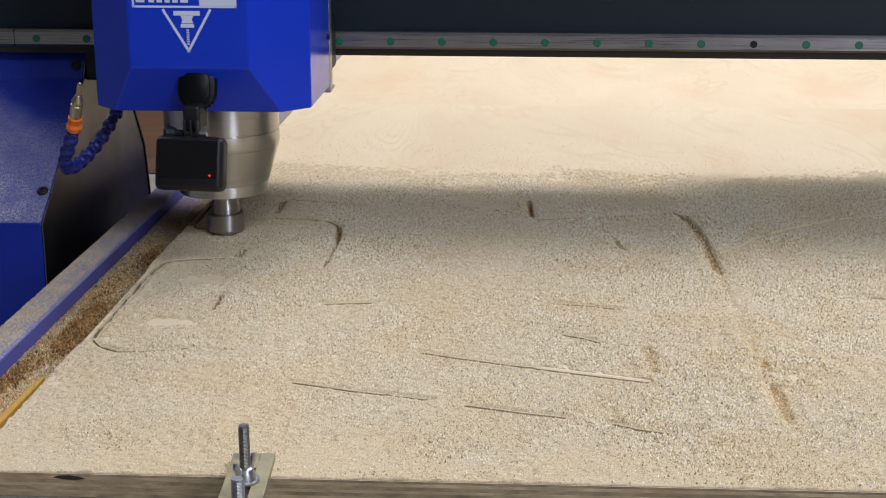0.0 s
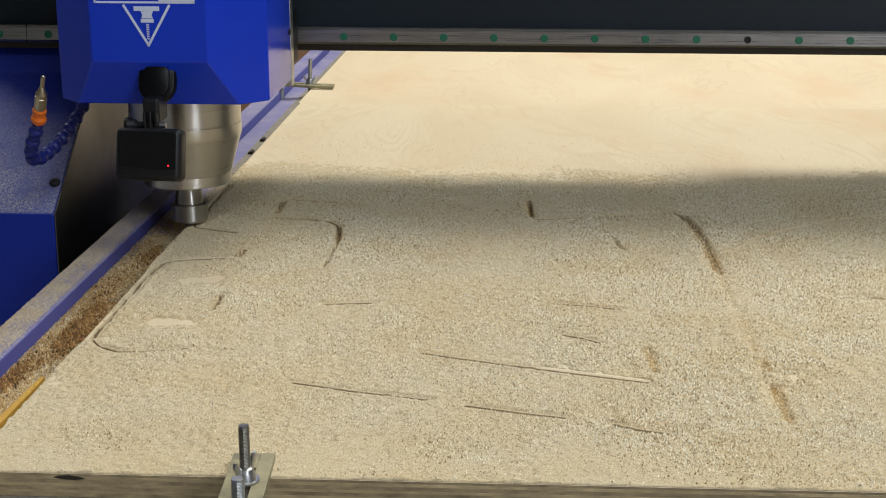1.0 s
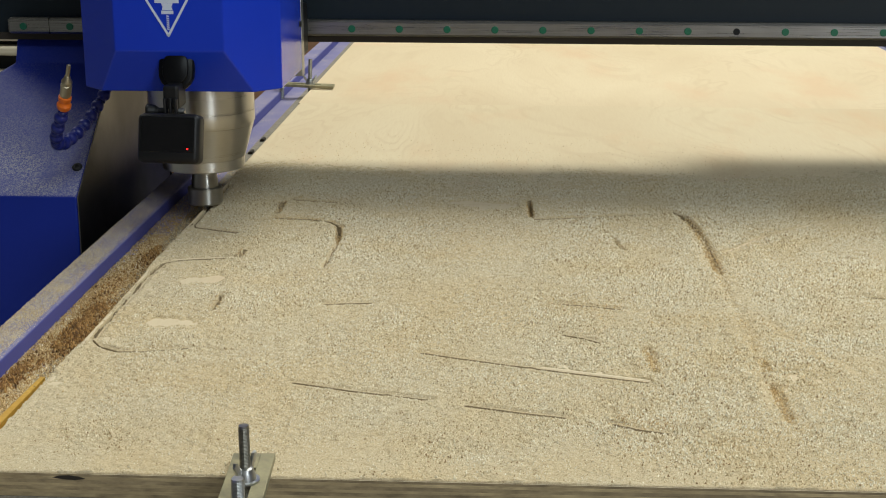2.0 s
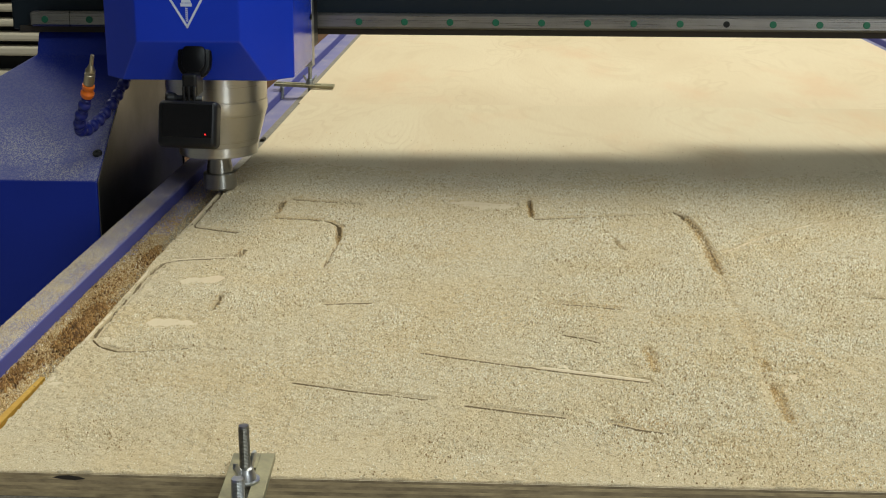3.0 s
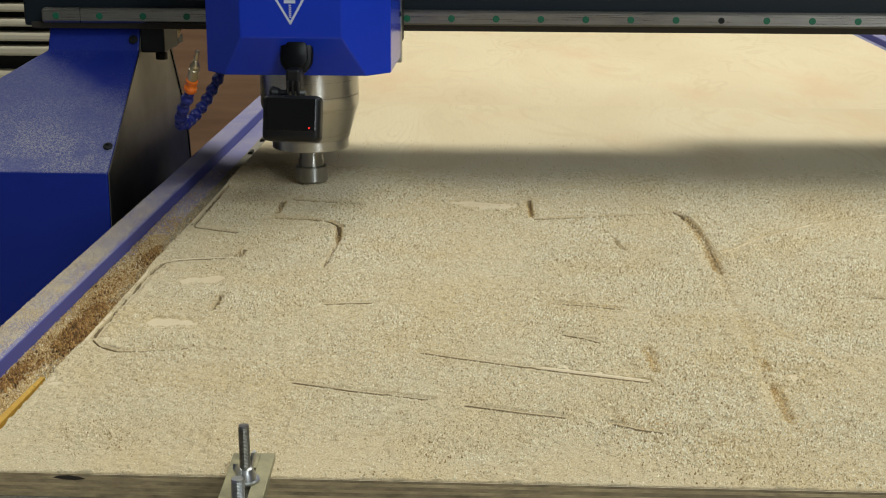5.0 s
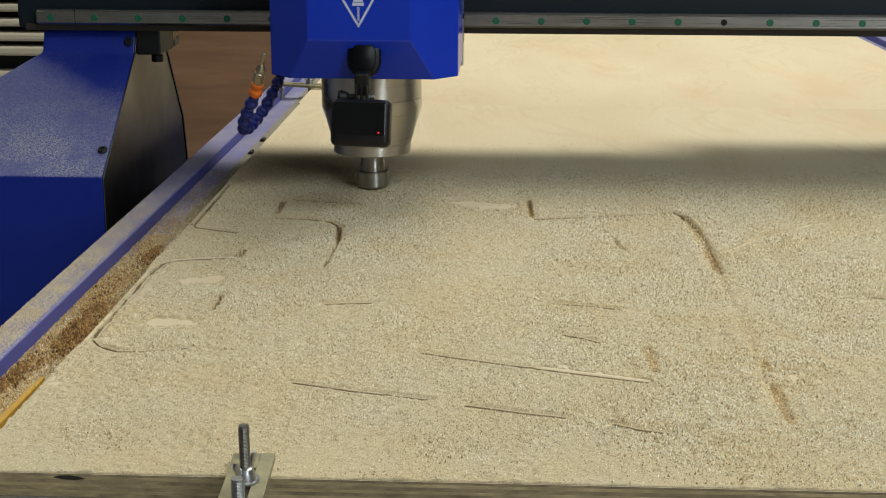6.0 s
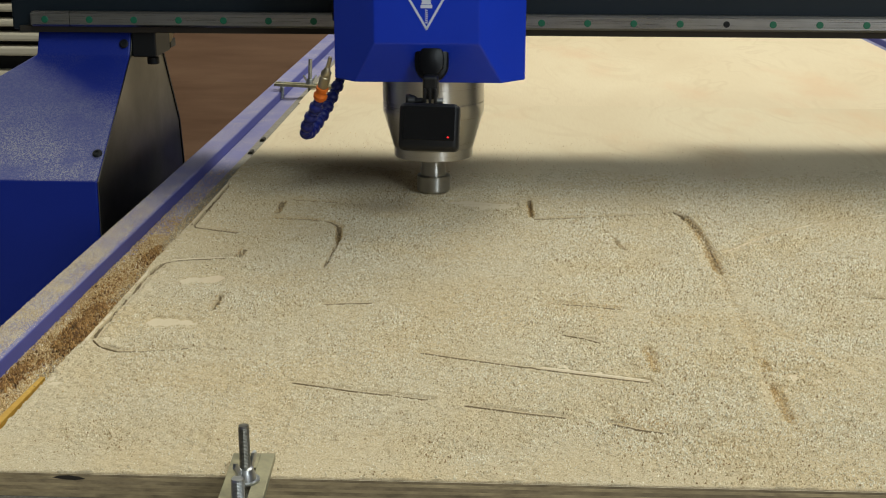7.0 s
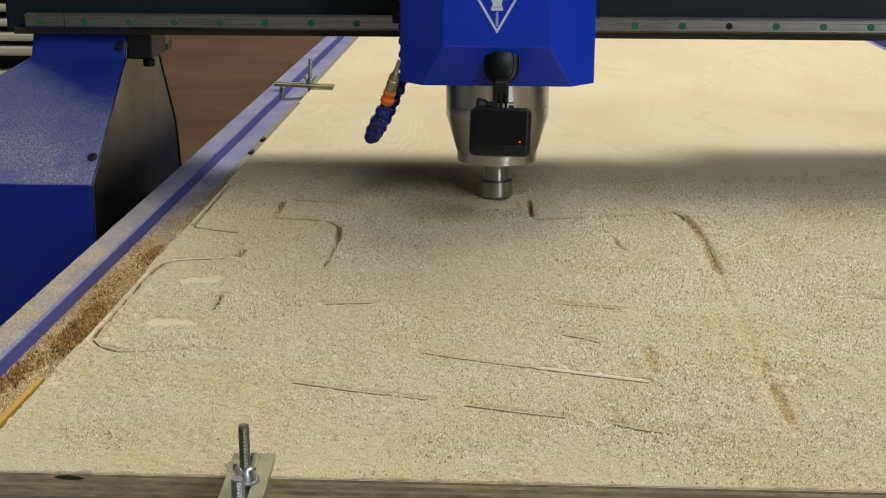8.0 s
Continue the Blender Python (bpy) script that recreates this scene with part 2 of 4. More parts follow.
def lathe(profile, axis=(0, 0), steps=48, bm=None):
    """A turned body from (radius, z) pairs about the vertical axis."""
    own = bmesh.new()
    rings = []
    for r, z in profile:
        rings.append([own.verts.new((axis[0] + r * math.cos(2 * math.pi * i / steps), axis[1] + r * math.sin(2 * math.pi * i / steps), z)) for i in range(steps)])
    for a, b in zip(rings, rings[1:]):
        for i in range(steps):
            j = (i + 1) % steps
            own.faces.new((a[i], a[j], b[j], b[i]))
    own.faces.new(rings[0][::-1])
    own.faces.new(rings[-1])
    bmesh.ops.recalc_face_normals(own, faces=own.faces[:])
    return joined(bm, own)


def sharp(ob, angle=35):
    ob.data.polygons.foreach_set("use_smooth", [True] * len(ob.data.polygons))
    ob.data.set_sharp_from_angle(angle=radians(angle))
    return ob


def prism(outline, axis, a, b, bevel=0.0):
    """An outline in the two other axes, drawn out along axis from a to b."""
    bm = bmesh.new()
    def at(p, d):
        return {"x": (d, p[0], p[1]), "y": (p[0], d, p[1]), "z": (p[0], p[1], d)}[axis]
    lo = [bm.verts.new(at(p, a)) for p in outline]
    hi = [bm.verts.new(at(p, b)) for p in outline]
    bm.faces.new(lo)
    bm.faces.new(hi)
    n = len(outline)
    for i in range(n):
        bm.faces.new((lo[i], lo[(i + 1) % n], hi[(i + 1) % n], hi[i]))
    bmesh.ops.recalc_face_normals(bm, faces=bm.faces[:])
    if bevel:
        bmesh.ops.bevel(bm, geom=bm.edges[:], offset=bevel, segments=2, profile=0.5, affect="EDGES")
    return bm


def grid_mesh(name, xs, ys, zs, mat):
    """A height field over the lines xs, ys, or over a grid of places; zs has one row for each y."""
    ny, nx = zs.shape
    co = np.empty((ny, nx, 3), np.float32)
    co[..., 0], co[..., 1], co[..., 2] = xs[None, :], ys if ys.ndim == 2 else ys[:, None], zs
    k = (np.arange(ny - 1)[:, None] * nx + np.arange(nx - 1)[None, :]).ravel()
    quads = np.stack((k, k + 1, k + nx + 1, k + nx), 1).astype(np.int32)
    me = bpy.data.meshes.new(name)
    me.vertices.add(nx * ny)
    me.vertices.foreach_set("co", co.ravel())
    me.loops.add(quads.size)
    me.loops.foreach_set("vertex_index", quads.ravel())
    me.polygons.add(len(quads))
    me.polygons.foreach_set("loop_start", np.arange(len(quads), dtype=np.int32) * 4)
    me.update(calc_edges=True)
    me.polygons.foreach_set("use_smooth", [True] * len(quads))
    me.materials.append(mat)
    return new(name, me)


def lattice(x, y, size, seed):
    """Smooth value noise from 0 to 1 over cells of that size in metres."""
    rng = np.random.RandomState(seed)
    table = rng.rand(257, 257)
    u, v = x / size + 500.0, y / size + 500.0
    i, j = np.floor(u).astype(int), np.floor(v).astype(int)
    a, b = u - i, v - j
    a, b = a * a * (3 - 2 * a), b * b * (3 - 2 * b)
    i, j = i % 256, j % 256
    return (table[i, j] * (1 - a) + table[i + 1, j] * a) * (1 - b) + (table[i, j + 1] * (1 - a) + table[i + 1, j + 1] * a) * b


# ---- room ----
def slab(name, x0, x1, y0, y1, z0, z1, mat, label, category):
    return tagged(part(name, block(x0, x1, y0, y1, z0, z1), mat), label, category, kind="structure")


slab("floor", -7, 8, -4, 14, -0.1, 0.0, FLOOR, "pale smooth workshop floor", "floor")
slab("ceiling", -7.2, 8.2, -4.2, 14.2, 4.6, 4.8, WALL, "plain pale workshop ceiling", "ceiling")
slab("wall_north", -7.2, 8.2, 14, 14.2, 0, 4.6, WALL, "plain pale workshop wall behind the machine", "wall")
slab("wall_south", -7.2, 8.2, -4.2, -4, 0, 4.6, WALL, "plain pale workshop wall", "wall")
slab("wall_west", -7.2, -7, -4, 14, 0, 4.6, WALL, "plain pale workshop wall", "wall")
slab("wall_east", 8, 8.2, -4, 14, 0, 4.6, WALL, "plain pale workshop wall", "wall")

# ---- machine bed and sheet ----
XL, XR, YF, YBK = -0.3707, 0.8493, 0.8465, 2.372


def make_bed():
    bed = thing("machine_bed", "blue painted steel bed of a router table, dusted with sawdust", "machine bed", pose(0, 0, ZB))
    for side in (-1, 1):
        mx = (lambda x: x) if side < 0 else (lambda x: XL + XR - x)
        def span(a, b):
            return min(mx(a), mx(b)), max(mx(a), mx(b))
        part("side_beam", block(*span(-0.459, -0.4275), 0.2, 4.2, -0.16, -0.004, 0.003, segments=3), BLUE_BED, bed)
        part("inner_ledge", block(*span(-0.4272, -0.3978), 0.2, 4.2, -0.05, -0.0195, 0.001), BLUE_BED, bed)
        part("board_seat", block(*span(-0.3976, -0.30), 0.2, 4.2, -0.05, -0.031, 0.001), BLUE_BED, bed)
        part("guide_rail", block(*span(-0.4775, -0.4595), 0.2, 4.2, -0.12, -0.10, 0.002), RAIL, bed)
        for y in (0.35, 2.2, 4.0):
            part("leg", block(*span(-0.455, -0.37), y - 0.04, y + 0.04, -ZB, -0.161, 0.003), BLUE_BED, bed)
    for y in (0.3, 1.2, 2.1, 3.0, 4.1):
        part("cross_beam", block(-0.30, XL + XR + 0.30, y - 0.04, y + 0.04, -0.13, -0.0315, 0.003), BLUE_BED, bed)
    return bed


bed = make_bed()
spoil = tagged(part("spoilboard", block(-0.3974, XL + XR + 0.3974, 0.79, 4.15, -0.0308, -0.0183, 0.001), SPOIL),
               "grey dusty spoilboard lying on the machine bed", "board")
spoil.location = (0, 0, ZB)

# milled grooves: outline on the sheet (x, y), half width, how far dust fills it below the top
GROOVES = (
    (((-0.360, 1.114), (-0.348, 1.097), (-0.331, 1.086), (-0.310, 1.087), (-0.271, 1.098)), 0.0022, 0.0042),
    (((-0.3625, 1.120), (-0.3635, 1.216), (-0.3635, 1.290), (-0.3625, 1.330), (-0.358, 1.352)), 0.0030, 0.0050),
    (((-0.3595, 1.350), (-0.354, 1.3585), (-0.345, 1.366), (-0.330, 1.371), (-0.285, 1.380)), 0.0030, 0.0060),
    (((-0.285, 1.380), (-0.282, 1.405)), 0.0035, 0.0075),
    (((-0.274, 1.204), (-0.274, 1.246)), 0.0032, 0.0060),
    (((-0.368, 1.532), (-0.357, 1.504), (-0.332, 1.493), (-0.304, 1.482)), 0.0030, 0.0045),
    (((-0.3625, 1.521), (-0.3630, 1.718)), 0.0030, 0.0060),
    (((-0.275, 1.573), (-0.276, 1.630)), 0.0033, 0.0048),
    (((-0.267, 1.645), (-0.208, 1.631)), 0.0035, 0.0060),
    (((-0.208, 1.631), (-0.179, 1.624)), 0.0028, 0.0036),
    (((-0.275, 1.551), (-0.234, 1.548), (-0.206, 1.536), (-0.193, 1.513)), 0.0034, 0.0048),
    (((-0.193, 1.513), (-0.187, 1.454)), 0.0034, 0.0055),
    (((-0.187, 1.454), (-0.190, 1.350)), 0.0030, 0.0022),
    (((0.025, 1.653), (0.027, 1.574)), 0.0034, 0.0040),
    (((0.030, 1.563), (0.066, 1.571), (0.134, 1.585), (0.195, 1.603), (0.207, 1.590)), 0.0030, 0.0048),
    (((0.205, 1.590), (0.214, 1.540), (0.216, 1.450), (0.215, 1.356)), 0.0055, 0.0090),
    (((0.118, 1.472), (0.124, 1.433)), 0.0030, 0.0022),
    (((0.215, 1.356), (0.212, 1.232), (0.213, 1.110)), 0.0050, 0.0012),
    (((0.213, 1.040), (0.212, 0.963)), 0.0048, 0.0055),
    (((0.213, 1.090), (0.213, 1.070)), 0.0040, 0.0035),
    (((0.120, 1.115), (0.122, 1.063)), 0.0042, 0.0036),
    (((-0.072, 1.097), (-0.040, 1.085), (0.027, 1.063)), 0.0025, 0.0042),
    (((0.027, 1.063), (0.114, 1.037)), 0.0022, 0.0050),
    (((-0.170, 1.0215), (-0.162, 1.019), (-0.122, 1.006), (-0.086, 0.997)), 0.0022, 0.0055),
    (((-0.086, 0.997), (-0.058, 0.990)), 0.0022, 0.0040),
    (((-0.030, 0.980), (0.011, 0.968), (0.045, 0.960)), 0.0025, 0.0042),
    (((0.080, 0.949), (0.098, 0.940), (0.118, 0.934)), 0.0030, 0.0055),
    (((0.050, 1.150), (0.066, 1.142), (0.080, 1.131)), 0.0028, 0.0045),
    (((0.328, 1.284), (0.362, 1.273)), 0.0026, 0.0040),
    (((-0.172, 1.226), (-0.150, 1.230), (-0.128, 1.233)), 0.0030, 0.0045),
    (((0.045, 1.240), (0.075, 1.235), (0.105, 1.226)), 0.0026, 0.0040),
)
# strips and spots swept bare: (line, half width)
BARE = (
    (((0.230, 1.428), (0.285, 1.501), (0.346, 1.555)), 0.0022),
    (((0.346, 1.555), (0.372, 1.572)), 0.0037),
    (((0.372, 1.572), (0.449, 1.612)), 0.0025),
    (((-0.308, 1.300), (-0.288, 1.302)), 0.0135),
    (((-0.312, 1.166), (-0.290, 1.167)), 0.0115),
    (((-0.045, 1.638), (-0.015, 1.630)), 0.022),
    (((0.030, 1.0685), (0.114, 1.0430)), 0.0034),
    (((-0.350, 1.372), (-0.330, 1.3775), (-0.290, 1.386)), 0.0030),
)


# bands where only fine dust lies: (line, half width)
SWEPT = (
    (((0.222, 1.335), (0.229, 1.220), (0.262, 1.110), (0.290, 1.060)), 0.0065),
    (((0.204, 1.065), (0.203, 0.985)), 0.0050),
    (((0.232, 1.428), (0.287, 1.500), (0.349, 1.553), (0.450, 1.610)), 0.0065),
    (((0.100, 1.205), (0.150, 1.235), (0.200, 1.215)), 0.0050),
    (((-0.240, 1.358), (-0.300, 1.345)), 0.0060),
    (((-0.215, 1.500), (-0.212, 1.400)), 0.0050),
)


def away(x, y, line):
    """Distance of the points from a polyline."""
    best = np.full(x.shape, 9.0)
    for (ax, ay), (bx, by) in zip(line, line[1:]):
        dx, dy = bx - ax, by - ay
        t = np.clip(((x - ax) * dx + (y - ay) * dy) / (dx * dx + dy * dy), 0, 1)
        best = np.minimum(best, np.hypot(x - ax - t * dx, y - ay - t * dy))
    return best


def ease(v, a, b):
    t = np.clip((v - a) / (b - a), 0, 1)
    return t * t * (3 - 2 * t)


def fine(line, half):
    """Narrow cuts that run mostly across; their walls follow the lines of the dust's own grid."""
    return half < 0.0036 and abs(line[-1][0] - line[0][0]) > abs(line[-1][1] - line[0][1])


def cut_depth(x, y, floor_of, narrow=True):
    """How far the grooves go below the top; floor_of picks full depth or the level of the dust in them."""
    d = np.zeros(x.shape)
    wob = 0.0003 * (lattice(x, y, 0.012, 41) - 0.5)
    filled = lattice(x, y, 0.045, 42)
    for line, half, fill in GROOVES:
        if not narrow and fine(line, half):
            continue
        r = away(x, y, line) + wob
        if floor_of:
            d = np.maximum(d, (1 - ease(r, half * 0.9, half * 0.9 + 0.0026)) * 0.0118)
        else:
            if half < 0.0036:
                w = half * (0.40 if fill > 0.0035 else 0.10 + 0.45 * filled)
                d = np.maximum(d, (1 - ease(r, w, w + 0.0021)) * min(0.0012 + fill * 2.0, 0.0108))
            else:
                d = np.maximum(d, (1 - ease(r, half * 0.30, half * 1.35)) * fill * 0.72)
    return d


def dust_depth(x, y):
    """Thickness of the loose dust on the sheet; below zero the veneer is bare."""
    edge = 1.885 + 0.10 * (lattice(x, y, 0.25, 3) - 0.5) + 0.05 * (lattice(x, y, 0.06, 4) - 0.5)
    cover = 1 - ease(y, edge - 0.16, edge + 0.12)
    front = ease(y + 0.03 * (lattice(x, y, 0.06, 5) - 0.5), YF + 0.012, YF + 0.10)
    side = ease(x - XL + 0.012 * (lattice(x, y, 0.04, 6) - 0.5), -0.002, 0.045)
    t = -0.0006 + 0.0021 * cover * (0.42 + 0.58 * front) * (0.5 + 0.5 * side)
    t += 0.0016 * (lattice(x, y, 0.035, 7) - 0.5) * cover + (0.0012 + 0.0016 * ease(x, 0.02, 0.25) * (1 - ease(y, 1.0, 1.3))) * (lattice(x, y, 0.011, 8) - 0.5) + 0.0017 * (lattice(x, y, 0.0048, 9) - 0.5)
    t += 0.0013 * (lattice(x, y, 0.0026, 10) - 0.5) - 0.0026 * (1 - cover)
    for line, half in BARE:
        t -= (0.004 if half < 0.0036 else 0.0024) * (1 - ease(away(x, y, line) + (half if half > 0.0036 else 0.0004) * (lattice(x, y, 0.014, 11) + 0.5 * lattice(x, y, 0.004, 13) - 0.75), half * 0.6, half * 1.15))
    t = np.where(t > 0, t, np.maximum(t, (0.00015 + 0.0005 * (lattice(x, y, 0.03, 12) - 0.42)) * (y < YF + 0.16) - 1.0 * (y >= YF + 0.16)))
    for line, half, fill in GROOVES:
        r = away(x, y, line)
        rim = np.exp(-((r - half * 1.7) / (half * 0.55)) ** 2)
        if fine(line, half):
            near = 1 - ease(r, half * 1.2, half * 1.2 + 0.004)
            t = t * (1 - near) + 0.0005 * near
        elif fill > 0.0038:
            t -= 0.0008 * rim
        t += 0.0007 * np.exp(-((r - half * 3.0) / (half * 1.1)) ** 2) * cover
    for y0, y1 in ((1.10, 1.34), (1.50, 1.76)):
        t -= 0.003 * (1 - ease(x - XL, 0.003, 0.008)) * ease(y, y0, y0 + 0.02) * (1 - ease(y, y1 - 0.02, y1))
    return t


def make_sheet():
    sheet = thing("plywood_sheet", "pale plywood sheet with milled grooves, lying clamped on the spoilboard", "plywood", pose(0, 0, ZB))
    part("core", block(XL, XR, YF + 0.012, YBK, -0.018, -0.0125), PLY_A, sheet)
    xs = np.concatenate((np.arange(XL + 0.0005, 0.66, 0.0025), (0.75, XR)))
    ys = np.concatenate((np.arange(YF, 1.9, 0.0025), (2.0, 2.1, 2.25, YBK)))
    gx, gy = np.meshgrid(xs, ys)
    zs = -cut_depth(gx, gy, True)
    zs[:, 0], zs[:, -1], zs[0, :] = -0.003, -0.003, -0.0006
    top = grid_mesh("face_veneer", xs, ys, zs, PLY_TOP)
    top.parent = sheet
    rng = random.Random(4)
    z = -0.018
    for i in range(7):
        h = (0.0031, 0.0022, 0.0028, 0.0022, 0.0028, 0.0022, 0.0024)[i]
        o = rng.uniform(0, 0.0004)
        part("ply", block(XL + 0.0006, XR, YF + o, YF + 0.0118, z, z + h - 0.00002, 0.0001, segments=1), (PLY_B, PLY_A)[i % 2], sheet)
        z += h
    part("knot", prism([(-0.3075, -0.0034), (-0.3030, -0.0022), (-0.2960, -0.0018), (-0.2890, -0.0028), (-0.2850, -0.0040), (-0.2920, -0.0052), (-0.3000, -0.0047)], "y", YF - 0.0003, YF + 0.004), LIP, sheet, "dark knot in the edge")
    for x, side in ((XL, 1), (XR, -1)):
        part("edge_band", block(min(x, x + side * 0.001), max(x, x + side * 0.001), YF + 0.0122, YBK, -0.0124, -0.003), PLY_A, sheet)
    return sheet


sheet = make_sheet()


def make_rear_sheet():
    rear = thing("plywood_sheet", "clean pale plywood sheet butted against the milled one", "plywood", pose(0, YBK + 0.0001, ZB))
    part("core", block(XL, XR, 0, 1.23, -0.018, -0.0016, 0.0004), PLY_A, rear)
    part("face_veneer", block(XL, XR, 0, 1.23, -0.0015, 0.0), PLY_TOP_WARM, rear)
    return rear


make_rear_sheet()


def make_dust():
    xs = np.concatenate((np.arange(XL + 0.001, -0.345, 0.0006), np.arange(-0.345, 0.62, 0.0016)))
    step = np.cumsum(np.concatenate((np.full(350, 0.0010), np.linspace(0.0010, 0.0024, 340), np.full(110, 0.0025))))
    ys = YF - 0.0006 + step
    gx, gy = np.meshgrid(xs, ys)
    cut = cut_depth(gx, gy, False, False)
    for line, half, fill in GROOVES:
        if not fine(line, half):
            continue
        for (ax, ay), (bx, by) in zip(line, line[1:]):
            if abs(bx - ax) < 0.3 * abs(by - ay):
                continue
            for c in np.nonzero((xs >= min(ax, bx)) & (xs <= max(ax, bx)))[0]:
                yc = ay + (by - ay) * (xs[c] - ax) / (bx - ax)
                w = half * (0.62 if fill > 0.0035 else 0.26 + 0.34 * float(lattice(xs[c], np.float64(ay), 0.05, 42)))
                k = int(np.argmin(np.abs(ys - (yc - w))))
                k2 = max(k + 3, int(np.argmin(np.abs(ys - (yc + w)))))
                gy[k:k2 + 1, c] = np.concatenate(((yc - w,), np.linspace(yc - w + 0.0002, yc + w - 0.0002, k2 - k - 1), (yc + w,)))
                cut[k + 1:k2, c] = min(0.0015 + fill * 2.0, 0.0108)
    zs = dust_depth(gx, gy) - cut
    zs[0, :], zs[-1, :], zs[:, 0], zs[:, -1] = -0.002, -0.003, -0.002, -0.003
    bed_of_dust = grid_mesh("sawdust", xs, gy, zs, DUST)
    bed_of_dust.location = (0, 0, ZB)
    # steep faces inside the cuts are the sheet's bare plies, darkened for shade
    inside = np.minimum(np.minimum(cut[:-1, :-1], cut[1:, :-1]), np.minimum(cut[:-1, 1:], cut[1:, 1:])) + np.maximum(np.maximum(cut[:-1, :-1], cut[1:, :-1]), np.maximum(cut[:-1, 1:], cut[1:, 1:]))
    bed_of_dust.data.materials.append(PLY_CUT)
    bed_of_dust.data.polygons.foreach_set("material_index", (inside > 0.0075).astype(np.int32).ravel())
    tagged(bed_of_dust, "layer of pale granular sawdust spread on the plywood", "sawdust", kind="stuff")
    return bed_of_dust


make_dust()


def scatter(name, x, y, z, size, mat, label, seed, width=0.6):
    """Splinters and crumbs, three-sided points of three triangles each, at the places given."""
    rng = np.random.RandomState(seed)
    n = len(x)
    a = rng.rand(n) * 6.283
    co = np.empty((n, 4, 3), np.float32)
    for k in range(3):
        b = a + 2.094 * k + (rng.rand(n) - 0.5) * 0.9
        long = np.where(k == 0, 1.0, width)
        co[:, k, 0] = x + np.cos(b) * size * 0.5 * long
        co[:, k, 1] = y + np.sin(b) * size * 0.5 * long
        co[:, k, 2] = z + (rng.rand(n) - 0.45) * size * 0.35
    co[:, 3, 0] = x + (rng.rand(n) - 0.5) * size * 0.5
    co[:, 3, 1] = y + (rng.rand(n) - 0.5) * size * 0.5
    co[:, 3, 2] = z + size * (0.28 + 0.60 * rng.rand(n))
    k = np.arange(n)[:, None] * 4
    tris = np.concatenate([k + np.array(q)[None] for q in ((0, 1, 3), (1, 2, 3), (2, 0, 3))], 1).reshape(-1, 3).astype(np.int32)
    me = bpy.data.meshes.new(name)
    me.vertices.add(4 * n)
    me.vertices.foreach_set("co", co.ravel())
    me.loops.add(tris.size)
    me.loops.foreach_set("vertex_index", tris.ravel())
    me.polygons.add(len(tris))
    me.polygons.foreach_set("loop_start", np.arange(len(tris), dtype=np.int32) * 3)
    me.update(calc_edges=True)
    me.materials.append(mat)
    ob = new(name, me)
    ob.location = (0, 0, ZB)
    return tagged(ob, label, "wood chips", kind="stuff")


